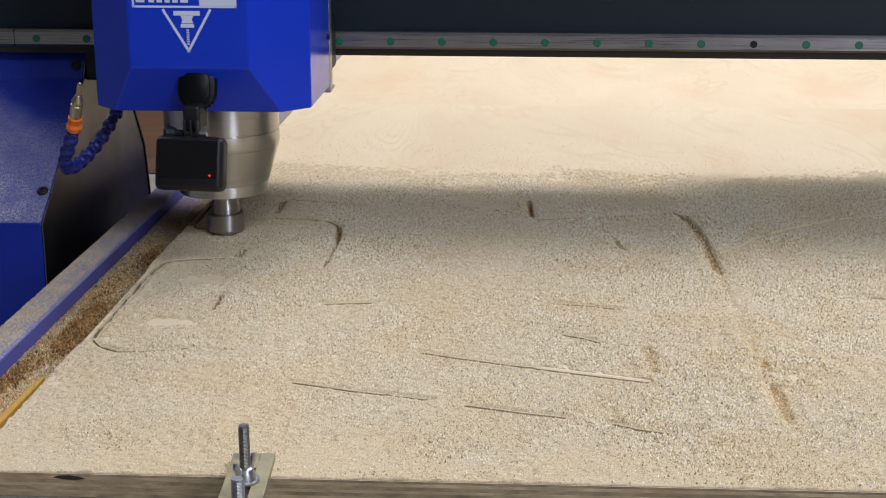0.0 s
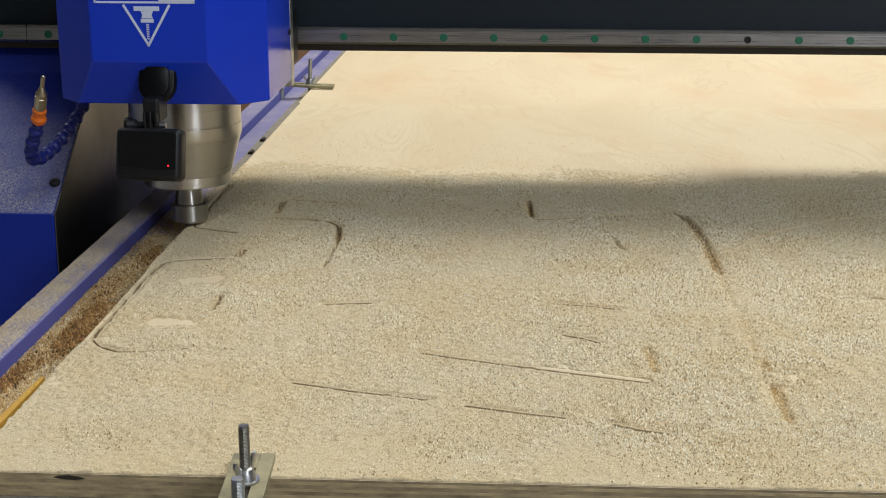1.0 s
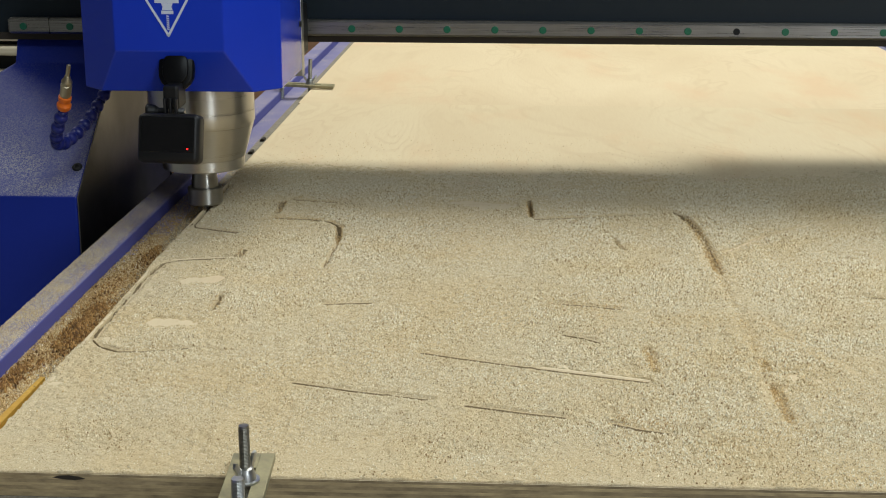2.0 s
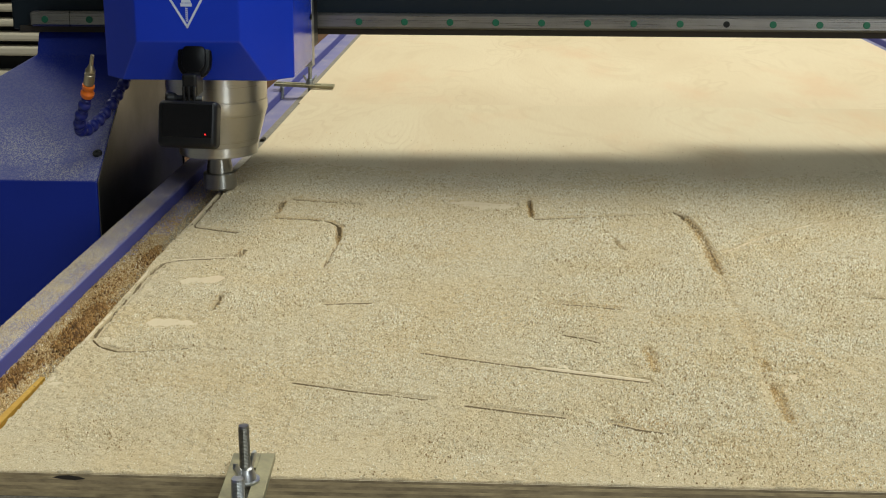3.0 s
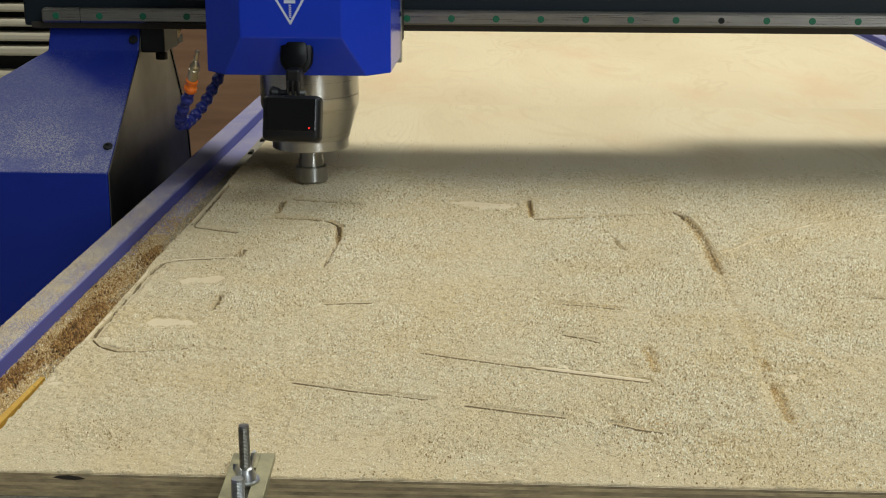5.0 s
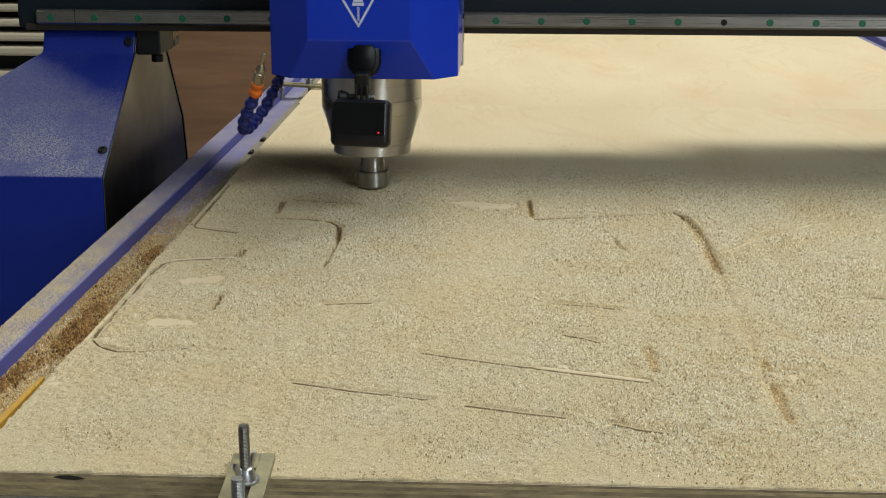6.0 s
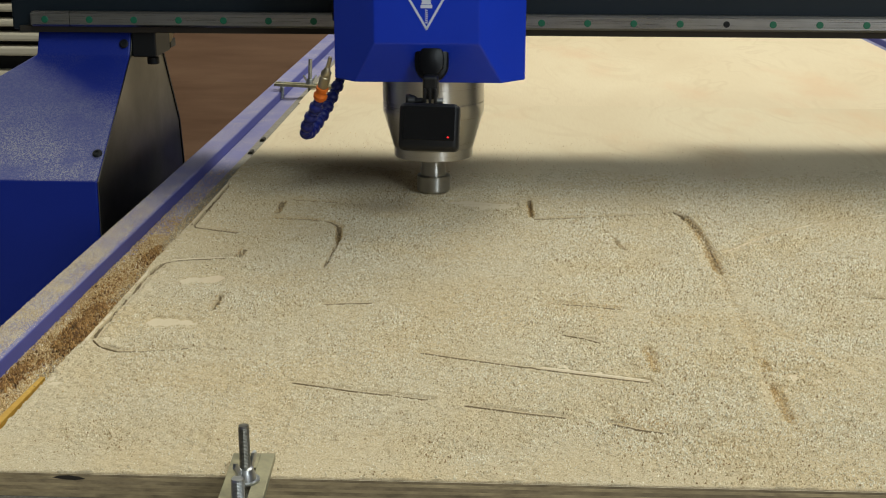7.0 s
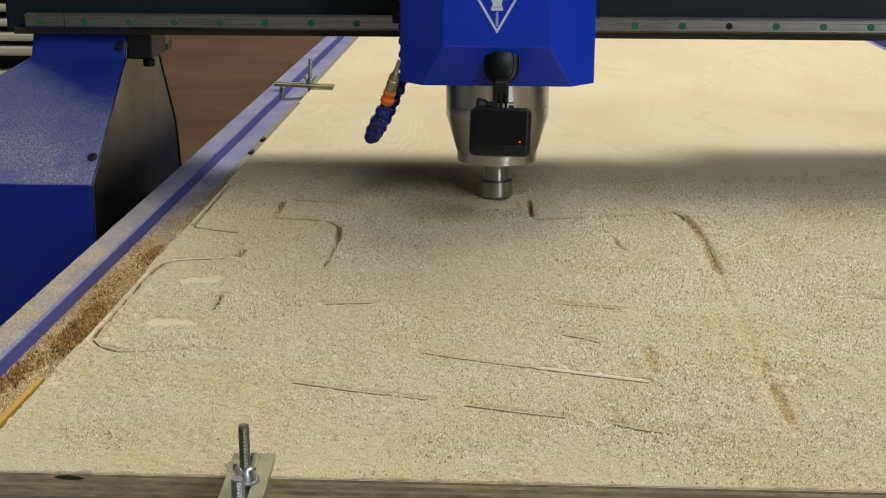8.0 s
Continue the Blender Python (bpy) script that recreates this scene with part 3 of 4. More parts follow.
def make_chips():
    rng = np.random.RandomState(5)
    n = 820000
    y = YF + 0.003 + rng.rand(n) ** 1.15 * 1.25
    x = XL + 0.002 + rng.rand(n) * 1.0
    keep = x < 0.03 + 0.31 * y
    x, y = x[keep], y[keep]
    t = dust_depth(x, y)
    cut = cut_depth(x, y, False)
    z = np.maximum(t, 0) - cut
    p = np.where(t > 0, 0.75 + 0.25 * lattice(x, y, 0.02, 31), 0.04 + 0.10 * np.exp(-np.maximum(y - 1.78, 0) / 0.07) * (y > 1.6))
    p *= np.where(y > 1.87, np.exp(-(y - 1.87) / 0.09), 1)
    p *= 0.10 + 0.90 * ease(y + 0.05 * (lattice(x, y, 0.05, 32) - 0.5) + 0.03 * (lattice(x, y, 0.012, 34) - 0.5) + 0.045 * ease(x, -0.25, 0.2), YF + 0.022, YF + 0.125)
    p *= 0.14 + 0.86 * ease(x - XL + 0.03 * (lattice(x, y, 0.03, 35) - 0.5), 0.012, 0.075)
    for line, half in BARE:
        p *= 0.03 + 0.97 * ease(away(x, y, line) + half * (lattice(x, y, 0.014, 11) + 0.5 * lattice(x, y, 0.004, 13) - 0.75), half * 0.6, half * 1.6)
    for line, half in SWEPT:
        p *= 0.22 + 0.78 * ease(away(x, y, line) + half * (lattice(x, y, 0.008, 36) - 0.5), half * 0.4, half * 1.5)
    for line, half, fill in GROOVES:
        clear = (1.0 if fill > 0.0035 else 0.6) if half < 0.0036 else 0.55
        w = half * 0.85 if fine(line, half) else half * 0.5 if half < 0.0036 else half
        spare = 0.0010 * ease(y, 1.3, 1.6)
        p *= 1 - clear * (1 - ease(away(x, y, line), w + 0.0010 + spare, w + 0.0026 + spare))
    pick = rng.rand(len(x)) < p
    x, y, z = x[pick], y[pick], z[pick]
    size = 1.06 * (0.0010 + 0.0020 * rng.rand(len(x)) ** 1.7) * (0.70 + 0.16 * ease(y, 0.95, 1.5) + 0.14 * ease(x, -0.25, 0.25) + 0.06 * ease(x, 0.05, 0.2) * (1 - ease(y, 0.95, 1.1))) * (0.7 + 0.6 * lattice(x, y, 0.05, 33)) * (1 - 0.35 * ease(y, 1.7, 1.85))
    scatter("wood_chips", x, y, z, size, CHIPS, "loose pale wood chips scattered over the plywood", 6)
    # stray specks thrown onto the clean veneer behind
    m = 7500
    sy = 1.70 + 0.40 * rng.rand(m) ** 1.8
    sx = XL + 0.02 + rng.rand(m) * 0.95
    stay = rng.rand(m) < (0.25 + 0.75 * lattice(sx, sy, 0.12, 37)) * (1 - 0.6 * ease(sx, -0.05, 0.2))
    sx, sy = sx[stay], sy[stay]
    scatter("golden_chips", sx, sy, np.zeros(len(sx)), 0.0009 + 0.0014 * rng.rand(len(sx)) ** 2, GOLD, "golden specks of wood strewn over the clean veneer", 8)
    # brown chips lying in the wide grooves and in a few spots
    bx, by = [], []
    for line, half, fill in GROOVES:
        if half >= 0.0032:
            for (ax, ay), (cx, cy) in zip(line, line[1:]):
                m = int(math.hypot(cx - ax, cy - ay) * 14000 * (0.10 if fill < 0.003 else 1.0))
                u = rng.rand(m)
                bx.append(ax + (cx - ax) * u + rng.randn(m) * half * 0.55)
                by.append(ay + (cy - ay) * u + rng.randn(m) * half * 0.9)
    for cx, cy, r in ((0.06, 1.20, 0.03), (0.02, 1.235, 0.025), (0.0, 1.53, 0.035), (-0.05, 1.50, 0.03), (0.30, 1.42, 0.03), (-0.10, 1.43, 0.03), (0.10, 1.49, 0.025), (0.08, 1.225, 0.02), (-0.26, 1.06, 0.03), (-0.15, 1.12, 0.03), (0.16, 1.06, 0.02), (0.30, 1.20, 0.03), (0.34, 1.36, 0.03), (0.090, 0.957, 0.007), (0.112, 0.949, 0.007), (0.155, 1.19, 0.02), (-0.30, 1.00, 0.03), (0.21, 1.19, 0.02)):
        bx.append(cx + rng.randn(260) * r), by.append(cy + rng.randn(260) * r)
    bx, by = np.concatenate(bx), np.concatenate(by)
    bz = np.maximum(dust_depth(bx, by), 0) - cut_depth(bx, by, False)
    dark = rng.rand(len(bx)) < np.where(cut_depth(bx, by, False) > 0.0015, 0.5, 0.1)
    for mat, pick, label in ((GOLD, ~dark, "golden brown wood chips lying in the milled grooves"), (BARK, dark, "darker brown wood chips lying in the milled grooves")):
        scatter("brown_chips", bx[pick], by[pick], bz[pick], 0.0009 + 0.0016 * rng.rand(pick.sum()) ** 2, mat, label, 7)


make_chips()


def heap(x, y):
    """Height of the dust in the gap between the sheet and the side beam, over the sheet's top."""
    base = np.where(x < -0.3974, -0.0195, -0.0183)
    lump = lattice(x, y, 0.030, 21) * 0.55 + lattice(x, y, 0.009, 22) * 0.3 + lattice(x, y, 0.004, 23) * 0.15
    fade = 1 - ease(y, 1.25, 1.80)
    wide = np.exp(-((x + 0.409) / 0.017) ** 2)
    clump = np.exp(-((y - 1.175) / 0.035) ** 2) * np.exp(-((x + 0.394) / 0.011) ** 2) + 0.6 * np.exp(-((y - 1.245) / 0.022) ** 2) * np.exp(-((x + 0.394) / 0.008) ** 2)
    clump = clump + 0.7 * np.exp(-((y - 1.065) / 0.03) ** 2) * np.exp(-((x + 0.414) / 0.009) ** 2) + 0.5 * np.exp(-((y - 1.44) / 0.03) ** 2) * np.exp(-((x + 0.393) / 0.008) ** 2)
    return base + wide * fade * (0.0008 + 0.0055 * lump) + 0.011 * clump * lump - 0.0012 + 0.0014 * (lattice(x, y, 0.004, 24) - 0.5)


def make_channel_dust():
    xs = np.arange(-0.4272, XL + 0.004, 0.0015)
    ys = np.arange(0.74, 2.0, 0.0025)
    gx, gy = np.meshgrid(xs, ys)
    ob = grid_mesh("brown_sawdust", xs, ys, heap(gx, gy), DUST_BROWN)
    ob.location = (0, 0, ZB)
    tagged(ob, "brown coarse sawdust heaped in the gap beside the sheet", "sawdust", kind="stuff")
    rng = np.random.RandomState(9)
    n = 85000
    y = 0.80 + rng.rand(n) ** 1.2 * 1.1
    x = -0.4270 + rng.rand(n) * 0.0555
    z = np.maximum(heap(x, y), np.where(x < -0.3974, -0.0195, -0.0183))
    brown = rng.rand(n) < 0.30 + 0.55 * ease(lattice(x, y, 0.035, 25) + 0.4 * ease(y, 1.02, 1.15) - 0.3 * ease(y, 1.4, 1.7), 0.50, 0.90) - 0.6 * ease(x, -0.414, -0.404) * (1 - ease(y, 1.04, 1.14))
    gold = rng.rand(n) < 0.68
    keep = rng.rand(n) < 0.85 * (1 - 0.9 * ease(y, 1.35, 1.85))
    for name, mat, pick, label in (("brown_chips", BARK, keep & brown, "curly brown wood chips heaped beside the sheet"), ("golden_chips", GOLD, keep & ~brown & gold, "golden wood chips lying beside the sheet"),
                                   ("wood_chips", CHIPS, keep & ~brown & ~gold, "pale wood chips lying beside the sheet")):
        scatter(name, x[pick], y[pick], z[pick], 0.0008 + 0.0017 * rng.rand(pick.sum()) ** 2, mat, label, 10)
    # dark curls in lumps against the sheet and against the beam
    x, y = [], []
    for cx, cy, rx, ry, m in ((-0.394, 1.175, 0.008, 0.026, 1500), (-0.394, 1.245, 0.006, 0.016, 500), (-0.414, 1.065, 0.006, 0.024, 800), (-0.393, 1.44, 0.005, 0.022, 350), (-0.405, 1.30, 0.006, 0.05, 250)):
        x.append(cx + rx * rng.randn(m)), y.append(cy + ry * rng.randn(m))
    x, y = np.concatenate(x), np.concatenate(y)
    inside = (x < XL - 0.001) & (x > -0.424)
    x, y = x[inside], y[inside]
    scatter("wood_curls", x, y, heap(x, y) + 0.001, 0.0016 + 0.0034 * rng.rand(len(x)) ** 2, CURLS, "dark brown curly wood shavings in lumps beside the sheet", 12)
    n = 190000
    y = 0.70 + rng.rand(n) * 1.5
    x = -0.4577 + rng.rand(n) * 0.0299
    keep = rng.rand(n) < (0.35 + 0.65 * lattice(x, y, 0.02, 26)) * (1 - 0.97 * ease(y, 1.20, 1.80)) * (1 - 0.85 * ease(x, -0.4345, -0.4295))
    tan = rng.rand(n) < 0.35
    for mat, pick, label in ((CHIPS, keep & ~tan, "pale wood chips lying on the blue side beam of the bed"), (GOLD, keep & tan, "golden brown chips lying on the blue side beam of the bed")):
        drop = 0.003 - np.sqrt(np.maximum(0.003 ** 2 - np.maximum(x[pick] + 0.4305, 0) ** 2, 0))
        scatter("wood_chips", x[pick], y[pick], -0.004 - drop, 0.0005 + 0.0009 * rng.rand(pick.sum()) ** 2, mat, label, 11)


make_channel_dust()
tape = tagged(part("yellow_strip", prism([(-0.398, 0.80), (-0.388, 0.80), (-0.3845, 1.06), (-0.3885, 1.06)], "z", -0.0182, -0.0130, 0.0006), YELLOW), "yellow strip lying on the spoilboard beside the sheet", "strip")
tape.location = (0, 0, ZB)
# dark blocks stand in for the shaded gaps under the sheet's edge
for cx, cy in ((-0.3895, 2.02), (-0.3895, 2.12)):
    gap_block = tagged(part("dark_gap_block", prism([(-0.0035, 0.0), (0.004, 0.0005), (0.0037, 0.004), (0.0005, 0.0050), (-0.003, 0.003)], "y", -0.009, 0.009, 0.0008), LIP), "small dark block standing for a shaded gap at the sheet's edge", "offcut", group="offcuts beside the sheet")
    gap_block.location = (cx, cy, ZB - 0.0183)


# ---- gantry: origin on the rail's line, at the sheet's height ----
def make_gantry():
    gantry = thing("gantry", "dark steel gantry beam with a guide rail on blue uprights", "gantry")
    part("beam", block(-0.672, 1.16, 0.010, 0.19, 0.186, 0.47, 0.004), BEAM, gantry, "anthracite painted beam")
    # unseen box added behind the beam to step its shadow at the right
    part("shadow_step_box", block(0.262, 1.14, 0.1905, 0.262, 0.192, 0.25, 0.002), BLACK, gantry, "unseen black box behind the beam that steps its shadow")
    part("lower_lip", block(-0.660, 1.15, 0.004, 0.0098, 0.1835, 0.1925, 0.001), LIP, gantry, "dusty dark lower lip")
    rail = part("guide_rail", block(-0.641, 1.14, -0.008, 0.0098, 0.1925, 0.2125, 0.0028, segments=1), RAIL, gantry, "bright steel guide rail with green caps")
    cap = lathe([(0.0001, 0.0), (0.0046, 0.0), (0.0046, 0.0008), (0.0040, 0.0011), (0.0001, 0.0011)], steps=20)
    bmesh.ops.rotate(cap, verts=cap.verts[:], cent=(0, 0, 0), matrix=Matrix.Rotation(radians(90), 3, "X"))
    first = part("cap", cap, GREEN, rail, "green plastic cap")
    first.location = (-0.1406 - 8 * 0.06, -0.0079, 0.2019)
    hole = lathe([(0.0001, 0.0004), (0.0030, 0.0004), (0.0032, 0.0009), (0.0042, 0.0009), (0.0042, 0.0)], steps=20)
    bmesh.ops.rotate(hole, verts=hole.verts[:], cent=(0, 0, 0), matrix=Matrix.Rotation(radians(90), 3, "X"))
    part("bolt_hole", hole, BLACK, rail, "open bolt hole without its cap").location = (-0.1406 + 0.06 * 7, -0.0079, 0.2019)
    for i in range(-7, 21):
        if i == 7:
            continue
        c = new("cap", first.data)
        c.parent = rail
        c.location = (-0.1406 + 0.06 * i, -0.0079, 0.2019)
        tagged(c, "green plastic cap")
    part("rail_joint", block(-0.5876, -0.5869, -0.0083, 0.009, 0.1926, 0.2127), BLACK, rail)
    for side in (-1, 1):
        mx = (lambda x: x) if side < 0 else (lambda x: XL + XR - x)
        def span(a, b):
            return min(mx(a), mx(b)), max(mx(a), mx(b))
        # side plate, seen edge on from the front and flat from the sheet
        outline = [(0.0215, 0.185), (0.006, 0.153), (-0.174, 0.019), (-0.179, -0.34), (0.27, -0.34), (0.269, -0.054), (0.252, 0.023), (0.1725, 0.137), (0.16, 0.185)]
        part("side_plate", prism(outline, "x", *span(-0.5128, -0.5112), 0.0004), PLATE, gantry, "dark steel side plate")
        part("carriage", block(*span(-0.5110, -0.478), -0.10, 0.20, -0.14, -0.08, 0.003), BLACK, gantry)
        part("bracket", block(*span(-0.5110, -0.478), 0.012, 0.09, 0.150, 0.1858, 0.002), BLACK, gantry)
        part("bracket_foot", lathe([(0.0001, 0.1380), (0.0075, 0.1380), (0.0082, 0.1390), (0.0082, 0.1470), (0.0060, 0.1480), (0.0060, 0.1498), (0.0001, 0.1498)], (mx(-0.4885), 0.035), 24), BLACK, gantry)
        part("stop_block", block(*span(-0.5110, -0.500), 0.182, 0.212, 0.141, 0.153, 0.001), BLACK, gantry)
        part("spacer", prism([(0.0905, 0.1856), (0.0905, 0.152), (0.135, 0.158), (0.180, 0.1856)], "x", *span(-0.5110, -0.486), 0.001), PLY_A, gantry, "pale dusty spacer under the beam")
        back = [(0.1725, 0.137), (0.252, 0.023), (0.269, -0.054), (0.270, -0.30)]
        bm = bmesh.new()
        for (ay, az), (by, bz) in zip(back, back[1:]):
            d = Vector((by - ay, bz - az)).normalized() * 0.004
            bm = joined(bm, prism([(ay, az), (by, bz), (by - d.y, bz + d.x), (ay - d.y, az + d.x)], "x", *span(-0.5135, -0.5095)))
        part("edge_trim", bm, BLACK, gantry, "black edge trim")
        # folded sheet cover
        x0, xt, xb = mx(-0.5130), mx(-0.640), mx(-0.86)
        bm = bmesh.new()
        rows = [((x0, 0.0205, 0.1845), (xt, 0.0205, 0.1845)), ((x0, 0.006, 0.153), (xt, 0.006, 0.153)),
                ((x0, -0.175, 0.020), (xb, -0.175, 0.020)), ((x0, -0.180, -0.36), (xb, -0.180, -0.36))]
        fr = [[bm.verts.new(p) for p in r] for r in rows]
        bk = [[bm.verts.new((p[0], 0.16, p[2])) for p in r] for r in rows]
        for k in range(3):
            bm.faces.new((fr[k][0], fr[k][1], fr[k + 1][1], fr[k + 1][0]))
            bm.faces.new((bk[k][0], bk[k + 1][0], bk[k + 1][1], bk[k][1]))
            for j in (0, 1):
                bm.faces.new((fr[k][j], fr[k + 1][j], bk[k + 1][j], bk[k][j]))
        bm.faces.new((fr[0][0], bk[0][0], bk[0][1], fr[0][1]))
        bm.faces.new((fr[3][0], fr[3][1], bk[3][1], bk[3][0]))
        bmesh.ops.recalc_face_normals(bm, faces=bm.faces[:])
        bmesh.ops.bevel(bm, geom=bm.edges[:], offset=0.002, segments=2, profile=0.5, affect="EDGES")
        cover = part("upright_cover", bm, BLUE_DUSTY_LIT, gantry, "blue folded steel cover dusted with sawdust, paler where painted as lit")
        for y, h, tilt in ((0.0105, 0.168, 65), (-0.1390, 0.0478, 36)):
            s = lathe([(0.0001, 0.0), (0.0062, 0.0), (0.0062, 0.0012), (0.0046, 0.0022), (0.0030, 0.0022), (0.0028, 0.0010), (0.0001, 0.0010)], steps=20)
            bmesh.ops.rotate(s, verts=s.verts[:], cent=(0, 0, 0), matrix=Matrix.Rotation(radians(tilt), 3, "X"))
            sc = part("screw", s, BLACK, cover, "dark hex socket screw")
            sc.location = (mx(-0.5210), y, h)
    return gantry


gantry = make_gantry()


# ---- router head: origin on the rail's line ----
AX = -0.132


def bar(points, width, y, depth=0.0006, bm=None):
    """A flat raised stripe along points (x, z) on a front facing face."""
    bm = bm or bmesh.new()
    for (ax, az), (bx, bz) in zip(points, points[1:]):
        d = Vector((bx - ax, bz - az)).normalized() * width / 2
        n = Vector((-d.y, d.x))
        q = [(ax - d.x + n.x, az - d.y + n.y), (ax - d.x - n.x, az - d.y - n.y), (bx + d.x - n.x, bz + d.y - n.y), (bx + d.x + n.x, bz + d.y + n.y)]
        own = prism(q, "y", y - depth, y)
        bm = joined(bm, own)
    return bm


def make_head():
    head = thing("router_head", "blue router head with a bare steel spindle and collet nut", "spindle head")
    # cover: front panel, two chamfers, sides, and a lower panel that runs inwards
    T = 0.60
    f, c, s, b = (0.0595, -0.272), (0.0855, -0.2445), (0.112, -0.215), (0.112, -0.066)
    bm = bmesh.new()
    def v(x, y, z):
        return bm.verts.new((x, y, z))
    top = [v(-b[0], b[1], T), v(-s[0], s[1], T), v(-f[0], f[1], T), v(f[0], f[1], T), v(s[0], s[1], T), v(b[0], b[1], T)]
    low = [v(-b[0], b[1], 0.158), v(-s[0], s[1], 0.158), v(-c[0], c[1], 0.158), v(c[0], c[1], 0.158), v(s[0], s[1], 0.158), v(b[0], b[1], 0.158)]
    fl, fr = v(-f[0], f[1], 0.2058), v(f[0], f[1], 0.2058)
    for q in ((top[0], top[1], low[1], low[0]), (top[1], top[2], fl, low[2], low[1]), (top[2], top[3], fr, fl), (fl, fr, low[3], low[2]),
              (top[3], top[4], low[4], low[3], fr), (top[4], top[5], low[5], low[4]), (top[5], top[0], low[0], low[5]), tuple(top), tuple(low)):
        bm.faces.new(q)
    bmesh.ops.recalc_face_normals(bm, faces=bm.faces[:])
    bmesh.ops.bevel(bm, geom=bm.edges[:], offset=0.0014, segments=2, profile=0.5, affect="EDGES")
    cover = part("cover", bm, BLUE, head, "glossy blue folded steel cover")
    yf = -0.2721
    part("triangle_mark", bar([(-0.0235, 0.2625), (0.0, 0.2230), (0.0225, 0.2625)], 0.0025, yf), WHITE, cover, "white printed triangle")
    icon = block(-0.0135, 0.0125, yf - 0.0006, yf, 0.2575, 0.2620)
    icon = joined(icon, prism([(-0.0065, 0.2573), (0.0060, 0.2573), (0.0045, 0.2535), (0.0055, 0.2500), (-0.0060, 0.2500), (-0.0050, 0.2535)], "y", yf - 0.0006, yf))
    icon = block(-0.0068, 0.0063, yf - 0.0006, yf, 0.2458, 0.2494, bm=icon)
    for i in range(7):
        z = 0.2445 - 0.0023 * i
        icon = joined(icon, prism([(-0.0014, z), (0.0014, z - 0.0008), (0.0012, z - 0.0020), (-0.0014, z - 0.0012)], "y", yf - 0.0006, yf))
    part("bit_mark", icon, WHITE, cover, "white printed router bit")
    badge = bar([(-0.0530, 0.2865), (-0.0530, 0.2660), (0.0480, 0.2660), (0.0480, 0.2865), (-0.0530, 0.2865)], 0.0020, yf)
    badge = block(0.0125, 0.0470, yf - 0.0006, yf, 0.2665, 0.2860, bm=badge)
    for x, w in ((-0.0500, 0.0095), (-0.0375, 0.0065), (-0.0295, 0.0065), (-0.0215, 0.0060), (-0.0140, 0.0065), (-0.0060, 0.0085)):
        badge = block(x, x + w - 0.0012, yf - 0.0006, yf, 0.2700, 0.2820, bm=badge)
    part("badge", badge, WHITE, cover, "white printed badge with plain bars")
    for z in (0.30, 0.215):
        for sx in (-1, 1):
            k = lathe([(0.0001, 0), (0.0035, 0), (0.0035, 0.002), (0.0001, 0.002)], steps=16)
            bmesh.ops.rotate(k, verts=k.verts[:], cent=(0, 0, 0), matrix=Matrix.Rotation(radians(90 * sx), 3, "Y"))
            sc = part("screw", k, BLACK, cover)
            sc.location = (sx * 0.112, -0.078, z)
    part("back_plate", block(-0.1125, 0.1125, -0.0655, -0.048, 0.150, 0.58, 0.001), ZINC, head, "grey machined plate")
    for sx in (-1, 1):
        for z in (0.173 if sx > 0 else 0.206, 0.43):
            part("bearing_block", block(sx * (0.074 if sx > 0 else 0.098) - 0.038, sx * (0.074 if sx > 0 else 0.098) + 0.038, -0.0478, -0.0085, z, z + 0.062, 0.003), BLACK, head, "black linear bearing block")
    # spindle
    body = lathe([(0.0001, 0.30), (0.0628, 0.30), (0.0628, 0.1225), (0.0622, 0.1220), (0.0622, 0.1205), (0.0628, 0.1200), (0.0628, 0.107), (0.0620, 0.1055),
                  (0.0500, 0.0635), (0.0001, 0.0635)], (0, AX), 72)
    sharp(part("spindle_body", body, CHROME, head, "turned stainless spindle housing"))
    ring = lathe([(0.0001, 0.0633), (0.0488, 0.0633), (0.0492, 0.0628), (0.0492, 0.0515), (0.0484, 0.0505), (0.0001, 0.0505)], (0, AX), 64)
    sharp(part("nose_ring", ring, CHROME, head))
    neck = lathe([(0.0001, 0.0503), (0.0155, 0.0503), (0.0150, 0.044), (0.0150, 0.036), (0.0160, 0.0335), (0.0160, 0.0253), (0.0001, 0.0253)], (0, AX), 48)
    sharp(part("shaft", neck, NECK, head))
    nut = lathe([(0.0001, 0.0251), (0.0197, 0.0251), (0.0208, 0.0240), (0.0208, 0.0065), (0.0190, 0.0042), (0.0100, 0.0040), (0.0001, 0.0040)], (0, AX), 48)
    nut = sharp(part("collet_nut", nut, NECK, head, "slotted steel collet nut"))
    bit = lathe([(0.0001, 0.0039), (0.0030, 0.0039), (0.0030, -0.0100), (0.0001, -0.0112)], (0, AX), 16)
    part("cutter", bit, NECK, head)
    # articulated hose: ball joints along a bent line, with the nozzle at its end
    hose = part("coolant_hose", lathe([(0.0001, 0), (0.007, 0), (0.007, 0.02), (0.0001, 0.02)], steps=20), HOSE, head, "blue jointed plastic hose")
    hose.location = (-0.119, -0.062, 0.262)
    way = [Vector(p) for p in ((-0.1190, -0.062, 0.262), (-0.1190, -0.066, 0.215), (-0.1175, -0.078, 0.176), (-0.1165, -0.098, 0.150), (-0.1205, -0.112, 0.136), (-0.1275, -0.128, 0.120),
                               (-0.1335, -0.148, 0.106), (-0.1405, -0.175, 0.095), (-0.1445, -0.202, 0.090), (-0.1465, -0.226, 0.0945), (-0.1415, -0.240, 0.109), (-0.1330, -0.251, 0.124), (-0.1250, -0.2595, 0.1385))]
    dist = [0.0]
    for a, b2 in zip(way, way[1:]):
        dist.append(dist[-1] + (b2 - a).length)
